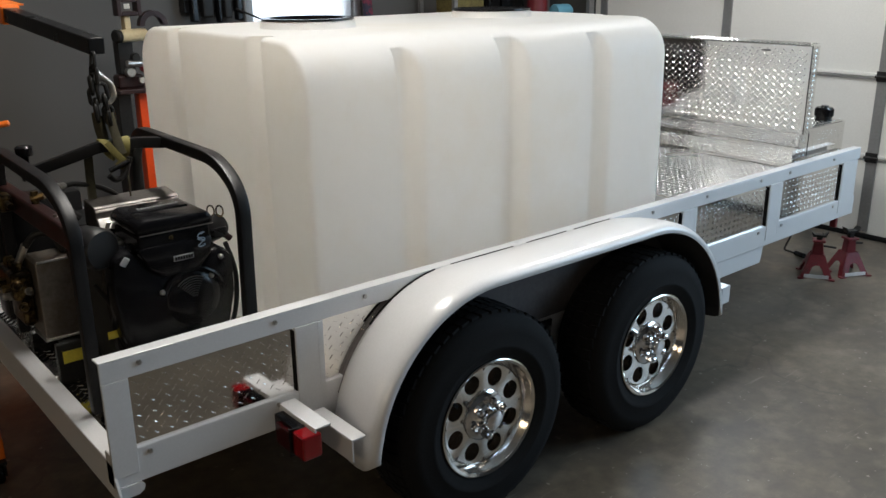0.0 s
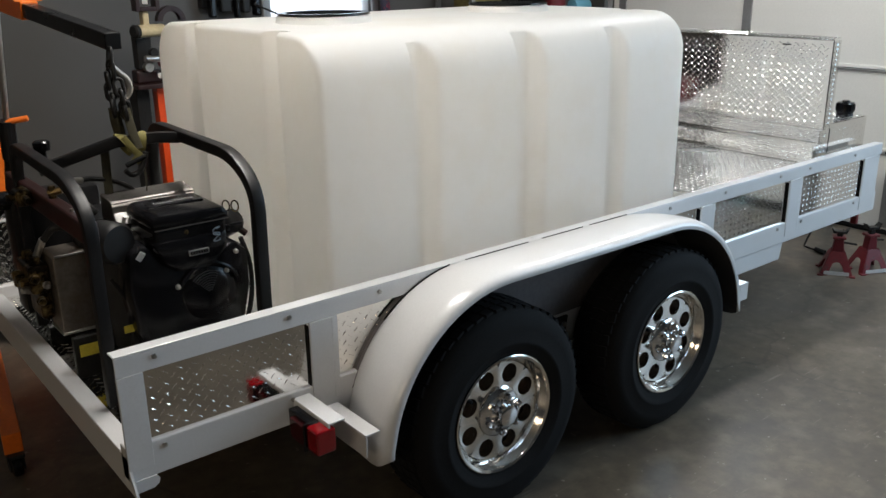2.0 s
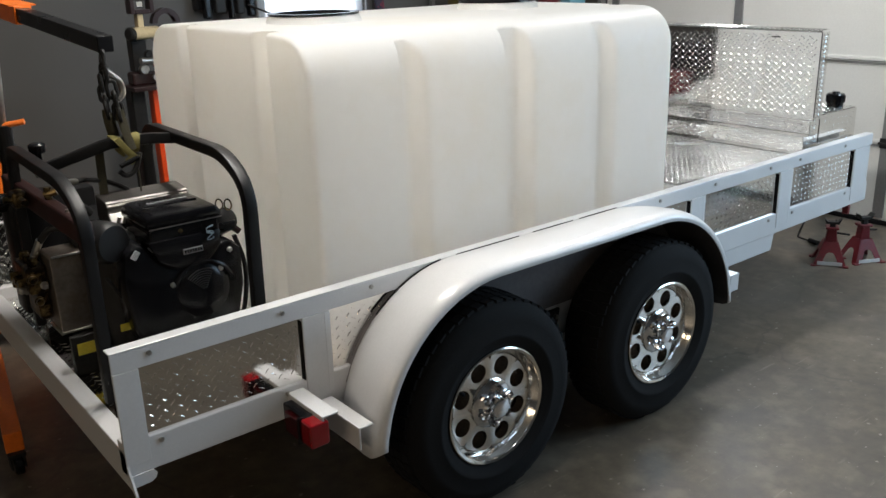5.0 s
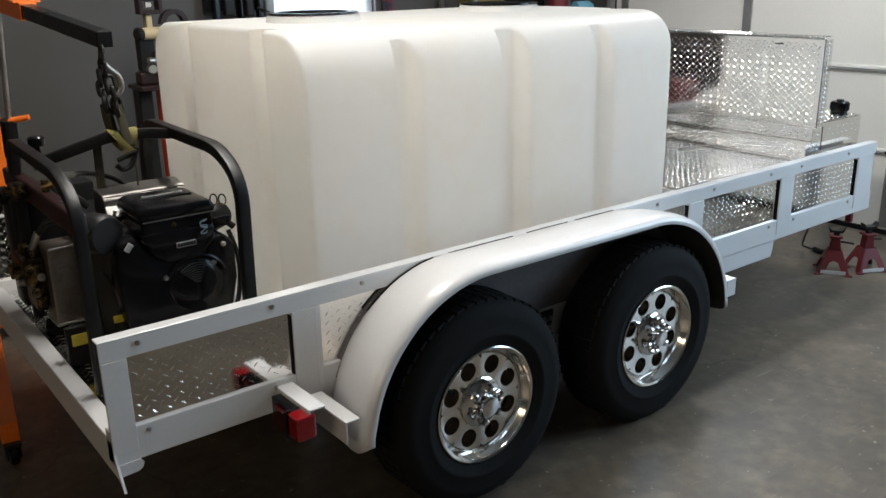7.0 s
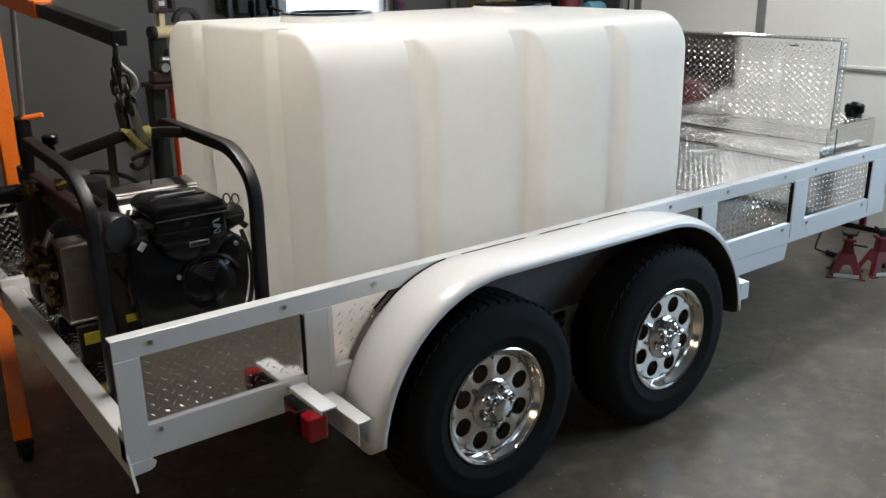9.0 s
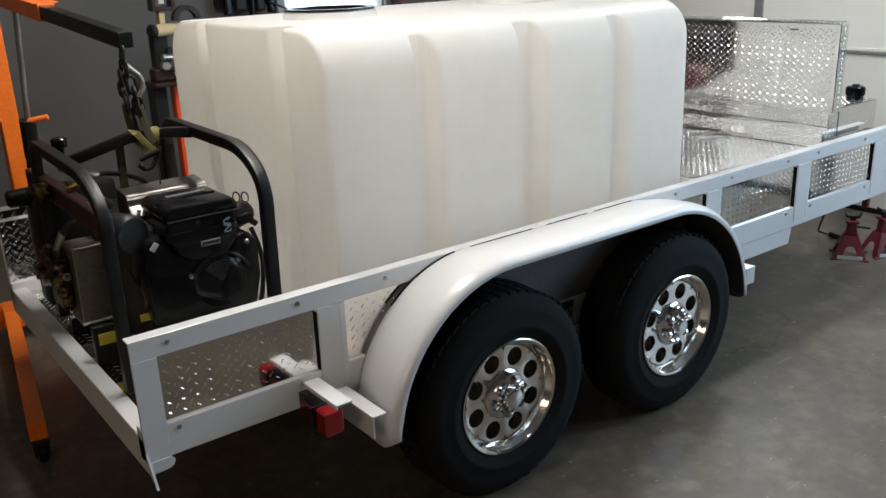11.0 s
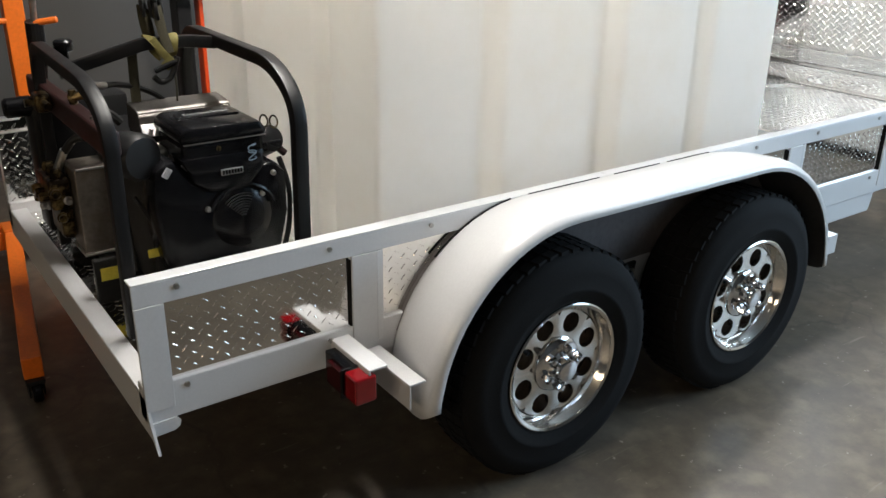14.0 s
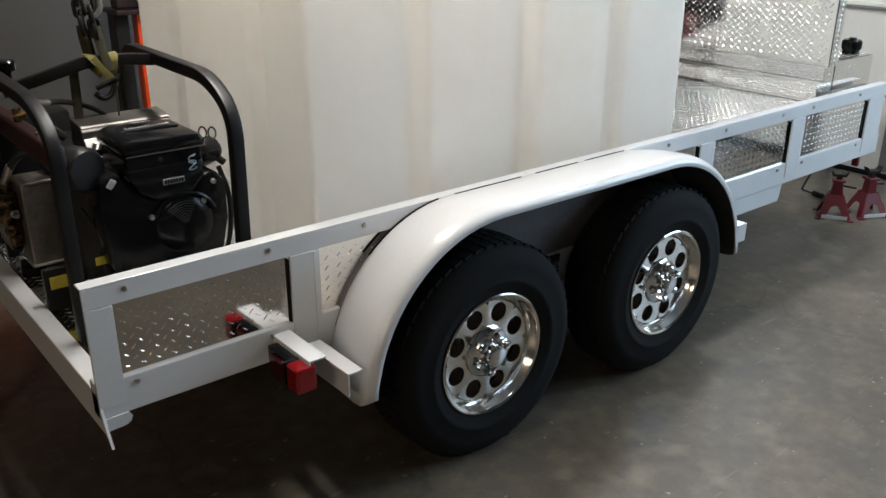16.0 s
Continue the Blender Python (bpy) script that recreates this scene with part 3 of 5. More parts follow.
for x0, far in ((0.60, False), (2.468, True)):
    b = part("fender_bracket", box(x0, x0 + 0.05, -0.228, 0.0, 0.474, 0.48, 0.002), WHITE, trailer)
    part("bracket_leg", box(x0, x0 + 0.006, -0.228, 0.0, 0.405, 0.474, 0.002), WHITE, b)
part("bracket_end", box(2.476, 2.535, -0.229, -0.223, 0.405, 0.481, 0.002), WHITE, b)
part("bracket_web", box(2.518, 2.535, -0.222, -0.02, 0.474, 0.48, 0.002), WHITE, b)
b = part("light_bracket", box(0.497, 0.552, -0.2, 0.0, 0.538, 0.544, 0.002), WHITE, trailer)
part("bracket_leg", box(0.497, 0.503, -0.2, 0.0, 0.50, 0.538, 0.002), WHITE, b)
lamp_box = part("marker_light", box(0.468, 0.515, -0.15, -0.02, 0.47, 0.53, 0.004), BLACK_PLASTIC, trailer, "red marker light in a black housing")
part("lens", box(0.455, 0.517, -0.205, -0.145, 0.455, 0.53, 0.006), RED_LENS, lamp_box, "red plastic lens")
part("back_plate", box(0.447, 0.525, -0.1445, -0.136, 0.447, 0.534, 0.003), BLACK_PLASTIC, lamp_box)
# this lens sits in shadow; its darker colour carries that shade
part("side_lens", box(0.455, 0.469, -0.135, -0.05, 0.452, 0.518, 0.003), SHADED_LENS, lamp_box, "red plastic lens")

# axles and springs
for x in HUBS:
    part("axle", rod((x, 0.0, HUB_Z), (x, FAR, HUB_Z), 0.035), BLACK_STEEL, trailer)
for y0 in (0.03, FAR - 0.08):
    for x in HUBS:
        bm = bmesh.new()
        for k in range(4):
            add_tube(bm, [(x - 0.33 + 0.05 * k, y0 + 0.025, 0.43 - 0.012 * k), (x, y0 + 0.025, 0.395 - 0.014 * k), (x + 0.33 - 0.05 * k, y0 + 0.025, 0.43 - 0.012 * k)], 0.022, 8, flat=0.3)
        part("leaf_spring", bm, BLACK_STEEL, trailer)
    part("equaliser", box(1.5, 1.65, y0, y0 + 0.03, 0.38, 0.46, 0.01), BLACK_STEEL, trailer)
hanger = part("spring_hanger", prism([(1.49, 0.50), (1.665, 0.50), (1.655, 0.44), (1.60, 0.415), (1.585, 0.36), (1.555, 0.36), (1.545, 0.42), (1.50, 0.44)], 0.012, facing(0, -0.004, 0, "-y"), 0.002), BLACK_STEEL, trailer, "black spring hanger plate")
for hx, hz in ((1.515, 0.47), (1.64, 0.47), (1.57, 0.385)):
    part("hanger_bolt", rod((hx, -0.012, hz), (hx, -0.024, hz), 0.011, 6), BOLT, hanger)


# ---------- wheels ----------
def rim_face(bm, r_in, r_out, hole_r, hole_at, count, h, depth):
    """A disc with a ring of round holes, facing +z at height h."""
    n = 28
    for s in range(count):
        base = 2 * math.pi * s / count
        half = math.pi / count
        inner, outer, back = [], [], []
        for k in range(n):
            a = 2 * math.pi * k / n
            dx, dy = math.cos(a), math.sin(a)
            lo, hi = hole_r, r_out
            for _ in range(30):
                mid = (lo + hi) / 2
                x, y = hole_at + dx * mid, dy * mid
                r, t = math.hypot(x, y), abs(math.atan2(y, x))
                if r_in <= r <= r_out and t <= half:
                    lo = mid
                else:
                    hi = mid
            def turn(x, y, z):
                return bm.verts.new((x * math.cos(base) - y * math.sin(base), x * math.sin(base) + y * math.cos(base), z))
            inner.append(turn(hole_at + dx * hole_r, dy * hole_r, h - 0.002))
            outer.append(turn(hole_at + dx * lo, dy * lo, h))
            back.append(turn(hole_at + dx * hole_r * 0.93, dy * hole_r * 0.93, h - depth))
        for k in range(n):
            j = (k + 1) % n
            bm.faces.new((inner[k], inner[j], outer[j], outer[k]))
            bm.faces.new((back[k], back[j], inner[j], inner[k]))
    bmesh.ops.remove_doubles(bm, verts=bm.verts, dist=0.0004)


def wheel(x, y, s):
    """s = -1: its face looks along -y. Built with the face along +z."""
    w = part("wheel", lathe([(0.03, -0.17), (0.06, -0.17), (0.06, -0.1), (0.03, -0.1)], None, 24), BLACK_STEEL, trailer, "polished alloy wheel with a truck tyre")
    w.matrix_basis = pose(x + 0.007, y, HUB_Z - 0.004, 90 if s < 0 else -90, 0, 0)
    tr = TYRE_R
    bm = lathe([(0.192, -0.2), (0.225, -0.225), (0.28, -0.236), (0.32, -0.23), (0.338, -0.214), (tr - 0.014, -0.192), (tr - 0.008, -0.17), (tr - 0.007, -0.034), (0.352, -0.018), (0.345, -0.011),
                (0.325, 0.0), (0.316, 0.004), (0.3, 0.008), (0.262, 0.007), (0.256, 0.010), (0.248, 0.010), (0.242, 0.006), (0.222, -0.001), (0.205, -0.01), (0.192, -0.03)], None, 72)
    tyre = part("tyre", bm, RUBBER, w, "black truck tyre with blocky tread", smooth=40)
    bm = bmesh.new()
    for k in range(54):
        a = 2 * math.pi * k / 54
        for z, off, wide in ((-0.168, 0.0, 0.03), (-0.128, 0.5, 0.036), (-0.086, 0.0, 0.036), (-0.046, 0.5, 0.034)):
            add_box(bm, tr - 0.012, tr - 0.001, -0.0165, 0.0165, z - wide / 2, z + wide / 2, 0, Matrix.Rotation(a + off * 2 * math.pi / 54, 4, "Z") @ pose(0, 0, 0, 8 if off else -8, 0, 0))
    part("tread", bm, RUBBER, tyre)
    bm = lathe([(0.185, -0.2), (0.19, -0.19), (0.18, -0.12), (0.176, -0.05), (0.178, -0.032), (0.19, -0.018), (0.196, -0.004), (0.204, 0.0), (0.208, -0.002), (0.209, -0.012), (0.203, -0.03), (0.203, -0.2)], None, 64)
    part("rim", bm, ALU_CAST, w, "polished alloy rim", smooth=35)
    bm = bmesh.new()
    rim_face(bm, 0.08, 0.172, 0.0325, 0.133, 8, -0.038, 0.035)
    bmesh.ops.rotate(bm, verts=bm.verts, matrix=Matrix.Rotation(radians(22.5), 3, "Z"))
    add_lathe(bm, [(0.1715, -0.038), (0.1755, -0.043), (0.177, -0.052)], None, 64)
    part("rim_disc", bm, ALU_CAST, w, "alloy disc with eight round holes", smooth=40)
    part("drum", lathe([(0.0, -0.085), (0.165, -0.085), (0.168, -0.12)], None, 32), DRUM, w, "brown rusted brake drum")
    part("hub_cap", lathe([(0.088, -0.039), (0.086, -0.031), (0.079, -0.026), (0.062, -0.023), (0.047, -0.018), (0.039, -0.008), (0.0365, 0.010), (0.034, 0.017), (0.029, 0.0195), (0.0, 0.02)], None, 40), CHROME, w, "chrome hub cap", smooth=30)
    for k in range(6):
        a = radians(60 * k + 20)
        c = (0.06 * math.cos(a), 0.06 * math.sin(a))
        bm = lathe([(0.0145, -0.028), (0.0145, -0.004), (0.012, 0.006), (0.006, 0.010), (0.0, 0.0105)], Matrix.Translation((*c, 0)), 6)
        part("lug_nut", bm, CHROME, w)
    part("valve_stem", rod((-0.135, 0.085, -0.045), (-0.128, 0.08, -0.02), 0.006, 10), RUBBER, w, "black rubber valve stem")
    return w


for x in HUBS:
    wheel(x, -0.236, -1)
    wheel(x, FAR + 0.236, 1)

# ---------- tank ----------
TX0, TX1, TY0, TY1, TZ0, TZ1 = 0.752, 2.53, 0.175, 1.425, BED + 0.004, 1.565


def tank_shape():
    R, r = 0.15, 0.018
    step = 0.024

    side = [(1.105, 1.215, 0.05), (1.572, 1.722, 0.06), (2.062, 2.178, 0.05)]
    ends = [(0.425, 0.53, 0.06), (1.045, 1.14, 0.06)]

    def ticks(a, b, spans=(), soft=0.0, slope=0.0):
        n = round((b - a) / step)
        keep = {round(a + (b - a) * k / n, 4) for k in range(n + 1)}
        for u, v, _ in spans:
            keep = {t for t in keep if abs(t - u) > 0.014 and not v - slope - 0.01 < t < v + 0.012}
            keep |= {round(u + d, 4) for d in (-soft, -soft / 2, 0.0, soft / 2, soft)}
            keep |= {round(v - slope * k / 5 + 0.002, 4) for k in range(-1, 7)}
        keep |= {round(e, 4) for k in range(1, 7) for e in (a + 0.005 * k, b - 0.005 * k)}
        return sorted(keep)
    gx, gy, gz = ticks(TX0, TX1, side, 0.006, 0.06), ticks(TY0, TY1, ends, 0.004, 0.05), ticks(TZ0, TZ1)
    bm, cache = bmesh.new(), {}

    def band(v, spans, soft, slope, curl=1.0):
        best = 0.0
        for a, b, d in spans:
            near, away = min(1.0, max(0.0, (v - a + soft) / (2 * soft))), min(1.0, max(0.0, (b - v) / slope))
            best = max(best, d * min(near, away * away * (3 - 2 * away) * curl + away * (1 - curl)))
        return best
    def shaped(i, j, k):
        x, y, z = gx[i], gy[j], gz[k]
        rb = R if z > (TZ0 + TZ1) / 2 else 0.06
        qy, qz = min(max(y, TY0 + rb), TY1 - rb), min(max(z, TZ0 + rb), TZ1 - rb)
        dy, dz = y - qy, z - qz
        far = math.hypot(dy, dz)
        if far > 1e-9:
            m = max(abs(dy), abs(dz))
            dy, dz = dy * m / far, dz * m / far
            depth, inward = rb - m, (-dy / max(m, 1e-9), -dz / max(m, 1e-9))
            if abs(y - qy) < 1e-9:
                inward = (0, -math.copysign(1, z - qz))
            elif abs(z - qz) < 1e-9:
                inward = (-math.copysign(1, y - qy), 0)
        else:
            edges = [(y - TY0, (1, 0)), (TY1 - y, (-1, 0)), (z - TZ0, (0, 1)), (TZ1 - z, (0, -1))]
            depth, inward = min(edges)
        y, z = qy + dy, qz + dz
        for x0, sg in ((TX0, 1), (TX1, -1)):
            e = (x - x0) * sg
            if e < r and depth < r:
                v = Vector((e - r, depth - r))
                v = v.normalized() * r + Vector((r, r))
                x = x0 + sg * v.x
                y += inward[0] * (v.y - depth)
                z += inward[1] * (v.y - depth)
        crown = 0.005 * max(0.0, 1 - ((y - 0.8) / 0.55) ** 2)
        if z > TZ1 - 0.02:
            z += crown
        d = band(x, side, 0.006, 0.06)
        if d:
            y = min(max(y, TY0 + d), TY1 - d)
        d = band(y, ends, 0.004, 0.05, 0.4)
        if d:
            x = min(max(x, TX0 + d), TX1 - d)
        belly = math.sin(math.pi * min(1, max(0, (z - TZ0) / (TZ1 - TZ0))))
        y -= 0.006 * belly * (1 if y < 0.4 else 0)
        return x, y, z

    def vert(i, j, k):
        if (i, j, k) not in cache:
            cache[i, j, k] = bm.verts.new(shaped(i, j, k))
        return cache[i, j, k]
    nx, ny, nz = len(gx) - 1, len(gy) - 1, len(gz) - 1
    hole = [(1.13, 0.75, 0.125)]
    for i in range(nx):
        for j in range(ny):
            for k in (0, nz):
                cx, cy = (gx[i] + gx[i + 1]) / 2, (gy[j] + gy[j + 1]) / 2
                if k == nz and any(math.hypot(cx - hx, cy - hy) < hr for hx, hy, hr in hole):
                    continue
                bm.faces.new((vert(i, j, k), vert(i + 1, j, k), vert(i + 1, j + 1, k), vert(i, j + 1, k)))
    for i in range(nx):
        for k in range(nz):
            for j in (0, ny):
                bm.faces.new((vert(i, j, k), vert(i + 1, j, k), vert(i + 1, j, k + 1), vert(i, j, k + 1)))
    for j in range(ny):
        for k in range(nz):
            for i in (0, nx):
                bm.faces.new((vert(i, j, k), vert(i, j + 1, k), vert(i, j + 1, k + 1), vert(i, j, k + 1)))
    return bm


tank = thing("water_tank", "large white polyethylene water tank with vertical grooves, hatch open", "water tank")
part("body", tank_shape(), POLY, tank, smooth=60)
TOP = TZ1 + 0.003
for hx, hy, opened in ((1.13, 0.75, True), (2.08, 0.78, False)):
    neck = part("hatch_neck", lathe([(0.19, -0.02), (0.178, 0.0), (0.172, 0.022), (0.165, 0.029), (0.145, 0.03), (0.14, 0.026), (0.14, -0.09)], pose(hx, hy, TOP), 48), POLY, tank, smooth=40)
    part("hatch_ring", lathe([(0.170, 0.0285), (0.170, 0.036), (0.138, 0.036), (0.138, -0.019)], pose(hx, hy, TOP), 48), BLACK_PLASTIC, neck, "thin black rim ring")
    if opened:
        # near-black disc below the rim stands in for the shade inside the tank
        part("hatch_shade_disc", lathe([(0.0, -0.02), (0.1395, -0.02)], pose(hx, hy, TOP), 32), HATCH_SHADE, neck)
    else:
        part("hatch_lid", lathe([(0.0, 0.036), (0.12, 0.036), (0.14, 0.03), (0.14, 0.0)], pose(hx, hy, TOP), 40), BLACK_PLASTIC, neck, "black hatch lid")

# ---------- toolbox, fuel tank ----------
toolbox = thing("toolbox", "long tread-plate aluminium toolbox across the trailer bed", "toolbox")
me = tread_plate(0.94, 1.40, 0.004, pitch=0.026, bar=0.026, half=0.0037, rise=0.0016, m=facing(2.6, 0.1, 0.78, "+z"))
plate_part("top", me, ALU_HAZY, toolbox)
part("body", box(2.6, 3.54, 0.1, 1.5, BED + 0.004, 0.775, 0.004), ALU_DULL, toolbox)
part("edge_lip", box(3.53, 3.55, 0.095, 1.505, 0.781, 0.79, 0.003), ALU, toolbox, "bright rolled edge")
me = tread_plate(1.40, 0.078, 0.004, bar=0.032, half=0.0048, rise=0.0022, m=facing(3.553, 1.5, 0.788, "-x"))
plate_part("lower_strip", me, ALU, toolbox)
me = tread_plate(1.40, 0.074, 0.004, bar=0.032, half=0.0048, rise=0.0022, m=facing(3.601, 1.5, 0.868, "-x"))
plate_part("hinge_strip", me, ALU, toolbox)
part("bend_edge", rod((3.556, 0.1, 0.867), (3.556, 1.5, 0.867), 0.003, 8), ALU, toolbox, "bright bent edge")
part("hinge_box", prism([(3.557, BED + 0.004), (3.688, BED + 0.004), (3.688, 0.943), (3.605, 0.943), (3.605, 0.867), (3.557, 0.867)], 1.398, facing(0, 1.499, 0, "-y")), ALU_HAZY, toolbox)

for x, w, z, high in ((3.557, 0.131, 0.79, 0.076), (3.606, 0.083, 0.868, 0.073)):
    me = tread_plate(w, high, 0.002, pitch=0.022, bar=0.022, half=0.0036, rise=0.002, m=facing(x, 0.0985, z, "-y"))
    plate_part("strip_end", me, ALU, toolbox)

fuel = thing("fuel_tank", "tread-plate aluminium fuel tank with a black filler cap", "fuel tank")
part("body", box(3.692, 4.075, 0.1, 1.5, BED + 0.004, 0.964, 0.006), ALU, fuel)
me = tread_plate(0.375, 1.4, 0.003, bar=0.032, half=0.0048, rise=0.0022, m=facing(3.696, 0.1, 0.968, "+z"))
plate_part("top", me, ALU, fuel)
me = tread_plate(0.375, 0.15, 0.003, rise=0.0006, m=facing(3.696, 0.096, 0.813, "-y"))
plate_part("end", me, ALU, fuel)
me = tread_plate(0.36, 0.03, 0.003, bar=0.02, rise=0.001, m=facing(3.70, 0.068, 0.812, "+z"))
plate_part("side_flange", me, ALU, fuel)
part("neck", lathe([(0.042, 0.0), (0.042, 0.012), (0.034, 0.016), (0.034, 0.02)], pose(3.985, 0.175, 0.969), 24), BLACK_PLASTIC, fuel)
cap = lathe([(0.0, 0.078), (0.018, 0.078), (0.02, 0.07), (0.041, 0.068), (0.046, 0.061), (0.046, 0.02), (0.041, 0.014), (0.0, 0.014)], pose(3.985, 0.175, 0.969), 24)
for k in range(16):
    a = math.pi * k / 8
    add_box(cap, 0.044, 0.049, -0.004, 0.004, 0.022, 0.059, 0, pose(3.985, 0.175, 0.969) @ Matrix.Rotation(a, 4, "Z"))
part("cap", cap, BLACK_PLASTIC, fuel, "ribbed black filler cap")

lid = thing("box_lid", "upright open tread-plate lid with folded edges", "lid")
LX, LY0, LZ0, LZ1 = 3.615, 0.09, 0.947, 1.385
me = tread_plate(1.50 - LY0, LZ1 - LZ0, 0.004, bar=0.032, half=0.0037, rise=0.0021, m=facing(LX, 1.50, LZ0, "-x"))
plate_part("panel", me, ALU, lid)
part("side_edge", box(LX + 0.004, LX + 0.07, LY0, LY0 + 0.004, LZ0, LZ1, 0.001), ALU, lid)
me = tread_plate(0.07, LZ1 - LZ0, 0.002, pitch=0.02, bar=0.022, half=0.004, rise=0.0022, m=facing(LX, LY0 - 0.002, LZ0, "-y"))
plate_part("side_plate", me, ALU, lid)
me = tread_plate(0.07, 1.50 - LY0, 0.003, pitch=0.024, bar=0.03, half=0.005, rise=0.003, m=pose(LX, 0, LZ1 + 0.003, 0, -8, 0) @ facing(0, LY0, 0, "+z"))
plate_part("top_edge", me, ALU, lid)
part("rim_fold", rod((LX, LY0, LZ1), (LX, 1.5, LZ1), 0.0035, 8), ALU, lid, "bright folded rim")
part("rim_fold", rod((LX, LY0, LZ0), (LX, LY0, LZ1), 0.0035, 8), ALU, lid, "bright folded rim")
part("maker_mark", box(LX - 0.003, LX - 0.0015, 0.315, 0.36, 1.35, 1.356), BLACK_STEEL, lid, "small dark maker's mark")

# ---------- engine-driven pressure washer on a tube skid ----------
washer = thing("pressure_washer", "engine-driven pressure washer on a black tube skid frame", "pressure washer")
CR = 0.0185
cage_r = rounded([(0.515, 0.18, BED + 0.03), (0.52, 0.172, 1.148), (0.521, 0.31, 1.229), (0.52, 0.93, 1.238), (0.515, 0.985, 1.12), (0.515, 0.985, BED + 0.03)], 0.09, 8)
cage_l = rounded([(0.075, 0.31, BED + 0.03), (0.07, 0.283, 1.125), (0.071, 0.43, 1.197), (0.08, 1.03, 1.208), (0.085, 1.09, 1.1), (0.085, 1.09, BED + 0.03)], 0.09, 8)
part("cage_hoop", tube(cage_r, CR, 24, up=(1, 0, 0), square=True), MATT_BLACK, washer, smooth=40)
part("cage_hoop", tube(cage_l, CR, 24, up=(1, 0, 0), square=True), MATT_BLACK, washer, smooth=40)
part("lift_bar", tube(rounded([(0.085, 0.79, 1.165), (0.31, 0.72, 1.237), (0.44, 0.72, 1.235), (0.515, 0.70, 1.228)], 0.018, 4), 0.018, 24, square=True), MATT_BLACK, washer, smooth=40)
part("lift_strut", tube([(0.282, 0.75, 1.225), (0.279, 0.752, 1.1), (0.276, 0.75, 0.8)], 0.0145, 12, flat=0.2, up=(0, 1, 0)), OLD_WEB, washer)
for y in (0.20, 1.04):
    part("skid_rail", tube([(0.09, y, BED + 0.022), (0.54, y, BED + 0.022)], 0.02, 10), BLACK, washer)
part("deck", box(0.14, 0.54, 0.22, 1.03, BED + 0.03, BED + 0.05, 0.006), BLACK, washer)
for x in (0.11, 0.49):
    for y in (0.3, 0.96):
        part("rubber_mount", lathe([(0.0, 0.0), (0.035, 0.0), (0.03, 0.012), (0.035, 0.028), (0.0, 0.028)], pose(x, y, BED + 0.001), 16), RUBBER, washer)

# engine block, shroud and blower housing
EY = 0.377
engine = part("engine_block", box(0.2, 0.50, 0.46, 0.78, BED + 0.05, 0.90, 0.02), BLACK_STEEL, washer, "black twin-cylinder petrol engine")
shroud = [(0.20, 0.70), (0.18, 0.86), (0.195, 0.965), (0.25, 0.985), (0.30, 0.925), (0.345, 0.885), (0.44, 0.885), (0.475, 0.93), (0.535, 0.94), (0.575, 0.90), (0.575, 0.78), (0.545, 0.66), (0.48, 0.585), (0.30, 0.575), (0.23, 0.62)]
part("blower_housing", prism(shroud, 0.11, facing(0, EY + 0.11, 0, "-y"), 0.018), BLACK_PLASTIC, engine, smooth=35)
neck_plate = [(0.262, 0.985), (0.505, 0.985), (0.50, 0.93), (0.455, 0.885), (0.345, 0.88), (0.30, 0.91)]
part("shroud_neck", prism(neck_plate, 0.10, facing(0, EY + 0.085, 0, "-y"), 0.012), BLACK_PLASTIC, engine, smooth=35)
# recoil screen: a domed ring of concentric ribs
ring = bmesh.new()
for k in range(9):
    r = 0.012 + 0.0075 * k
    add_lathe(ring, [(r - 0.0026, 0.0), (r - 0.001, 0.006), (r + 0.001, 0.006), (r + 0.0026, 0.0)], pose(0.43, EY - 0.011 + 0.0009 * k, 0.79, 90, 0, 0) @ Matrix.Rotation(radians(62), 4, "Z"), 16, 74)
part("recoil_screen", ring, PALE_BLACK, engine, "curved slots of the recoil screen", smooth=30)
part("recoil_dome", lathe([(0.0, 0.012), (0.05, 0.011), (0.085, 0.004), (0.1, -0.012), (0.108, -0.03)], pose(0.43, EY, 0.79, 90, 0, 0), 40), BLACK_PLASTIC, engine, smooth=40)
part("screen_arch", tube([(0.43 + 0.1 * math.cos(radians(a)), EY - 0.004, 0.79 + 0.098 * math.sin(radians(a))) for a in range(20, 161, 10)], 0.008, 8), BLACK_PLASTIC, engine, smooth=40)
for x, z in ((0.33, 0.832), (0.492, 0.85), (0.262, 0.66), (0.53, 0.905)):
    part("housing_bolt", lathe([(0.0, 0.008), (0.006, 0.0075), (0.0085, 0.003), (0.0085, -0.004)], pose(x, EY - 0.003, z, 90, 0, 0), 10), BOLT, engine)
# rib in a paler black: the light on its edge is painted in
part("lit_shroud_rib", tube(rounded([(0.268, EY - 0.003, 0.968), (0.325, EY - 0.006, 0.905), (0.35, EY - 0.006, 0.893), (0.4, EY - 0.006, 0.892)], 0.02, 4), 0.003, 8), PALE_BLACK, engine, smooth=40)
bm = box(0.37, 0.435, EY - 0.0195, EY - 0.0155, 0.926, 0.944, 0.002)
badge = part("name_badge", bm, LABEL_GREY, engine, "silver-grey badge with unreadable lettering")
for k in range(7):
    part("letter_bar", box(0.374 + k * 0.0085, 0.380 + k * 0.0085, EY - 0.0215, EY - 0.0194, 0.9295, 0.9405), BLACK_PLASTIC, badge)
bm = box(-0.014, 0.014, -0.002, 0.002, -0.009, 0.009, 0.001, pose(0.227, EY - 0.004, 0.954, 0, -52, 0))
tag = part("paper_tag", bm, LABEL, engine, "small white label with grey print")
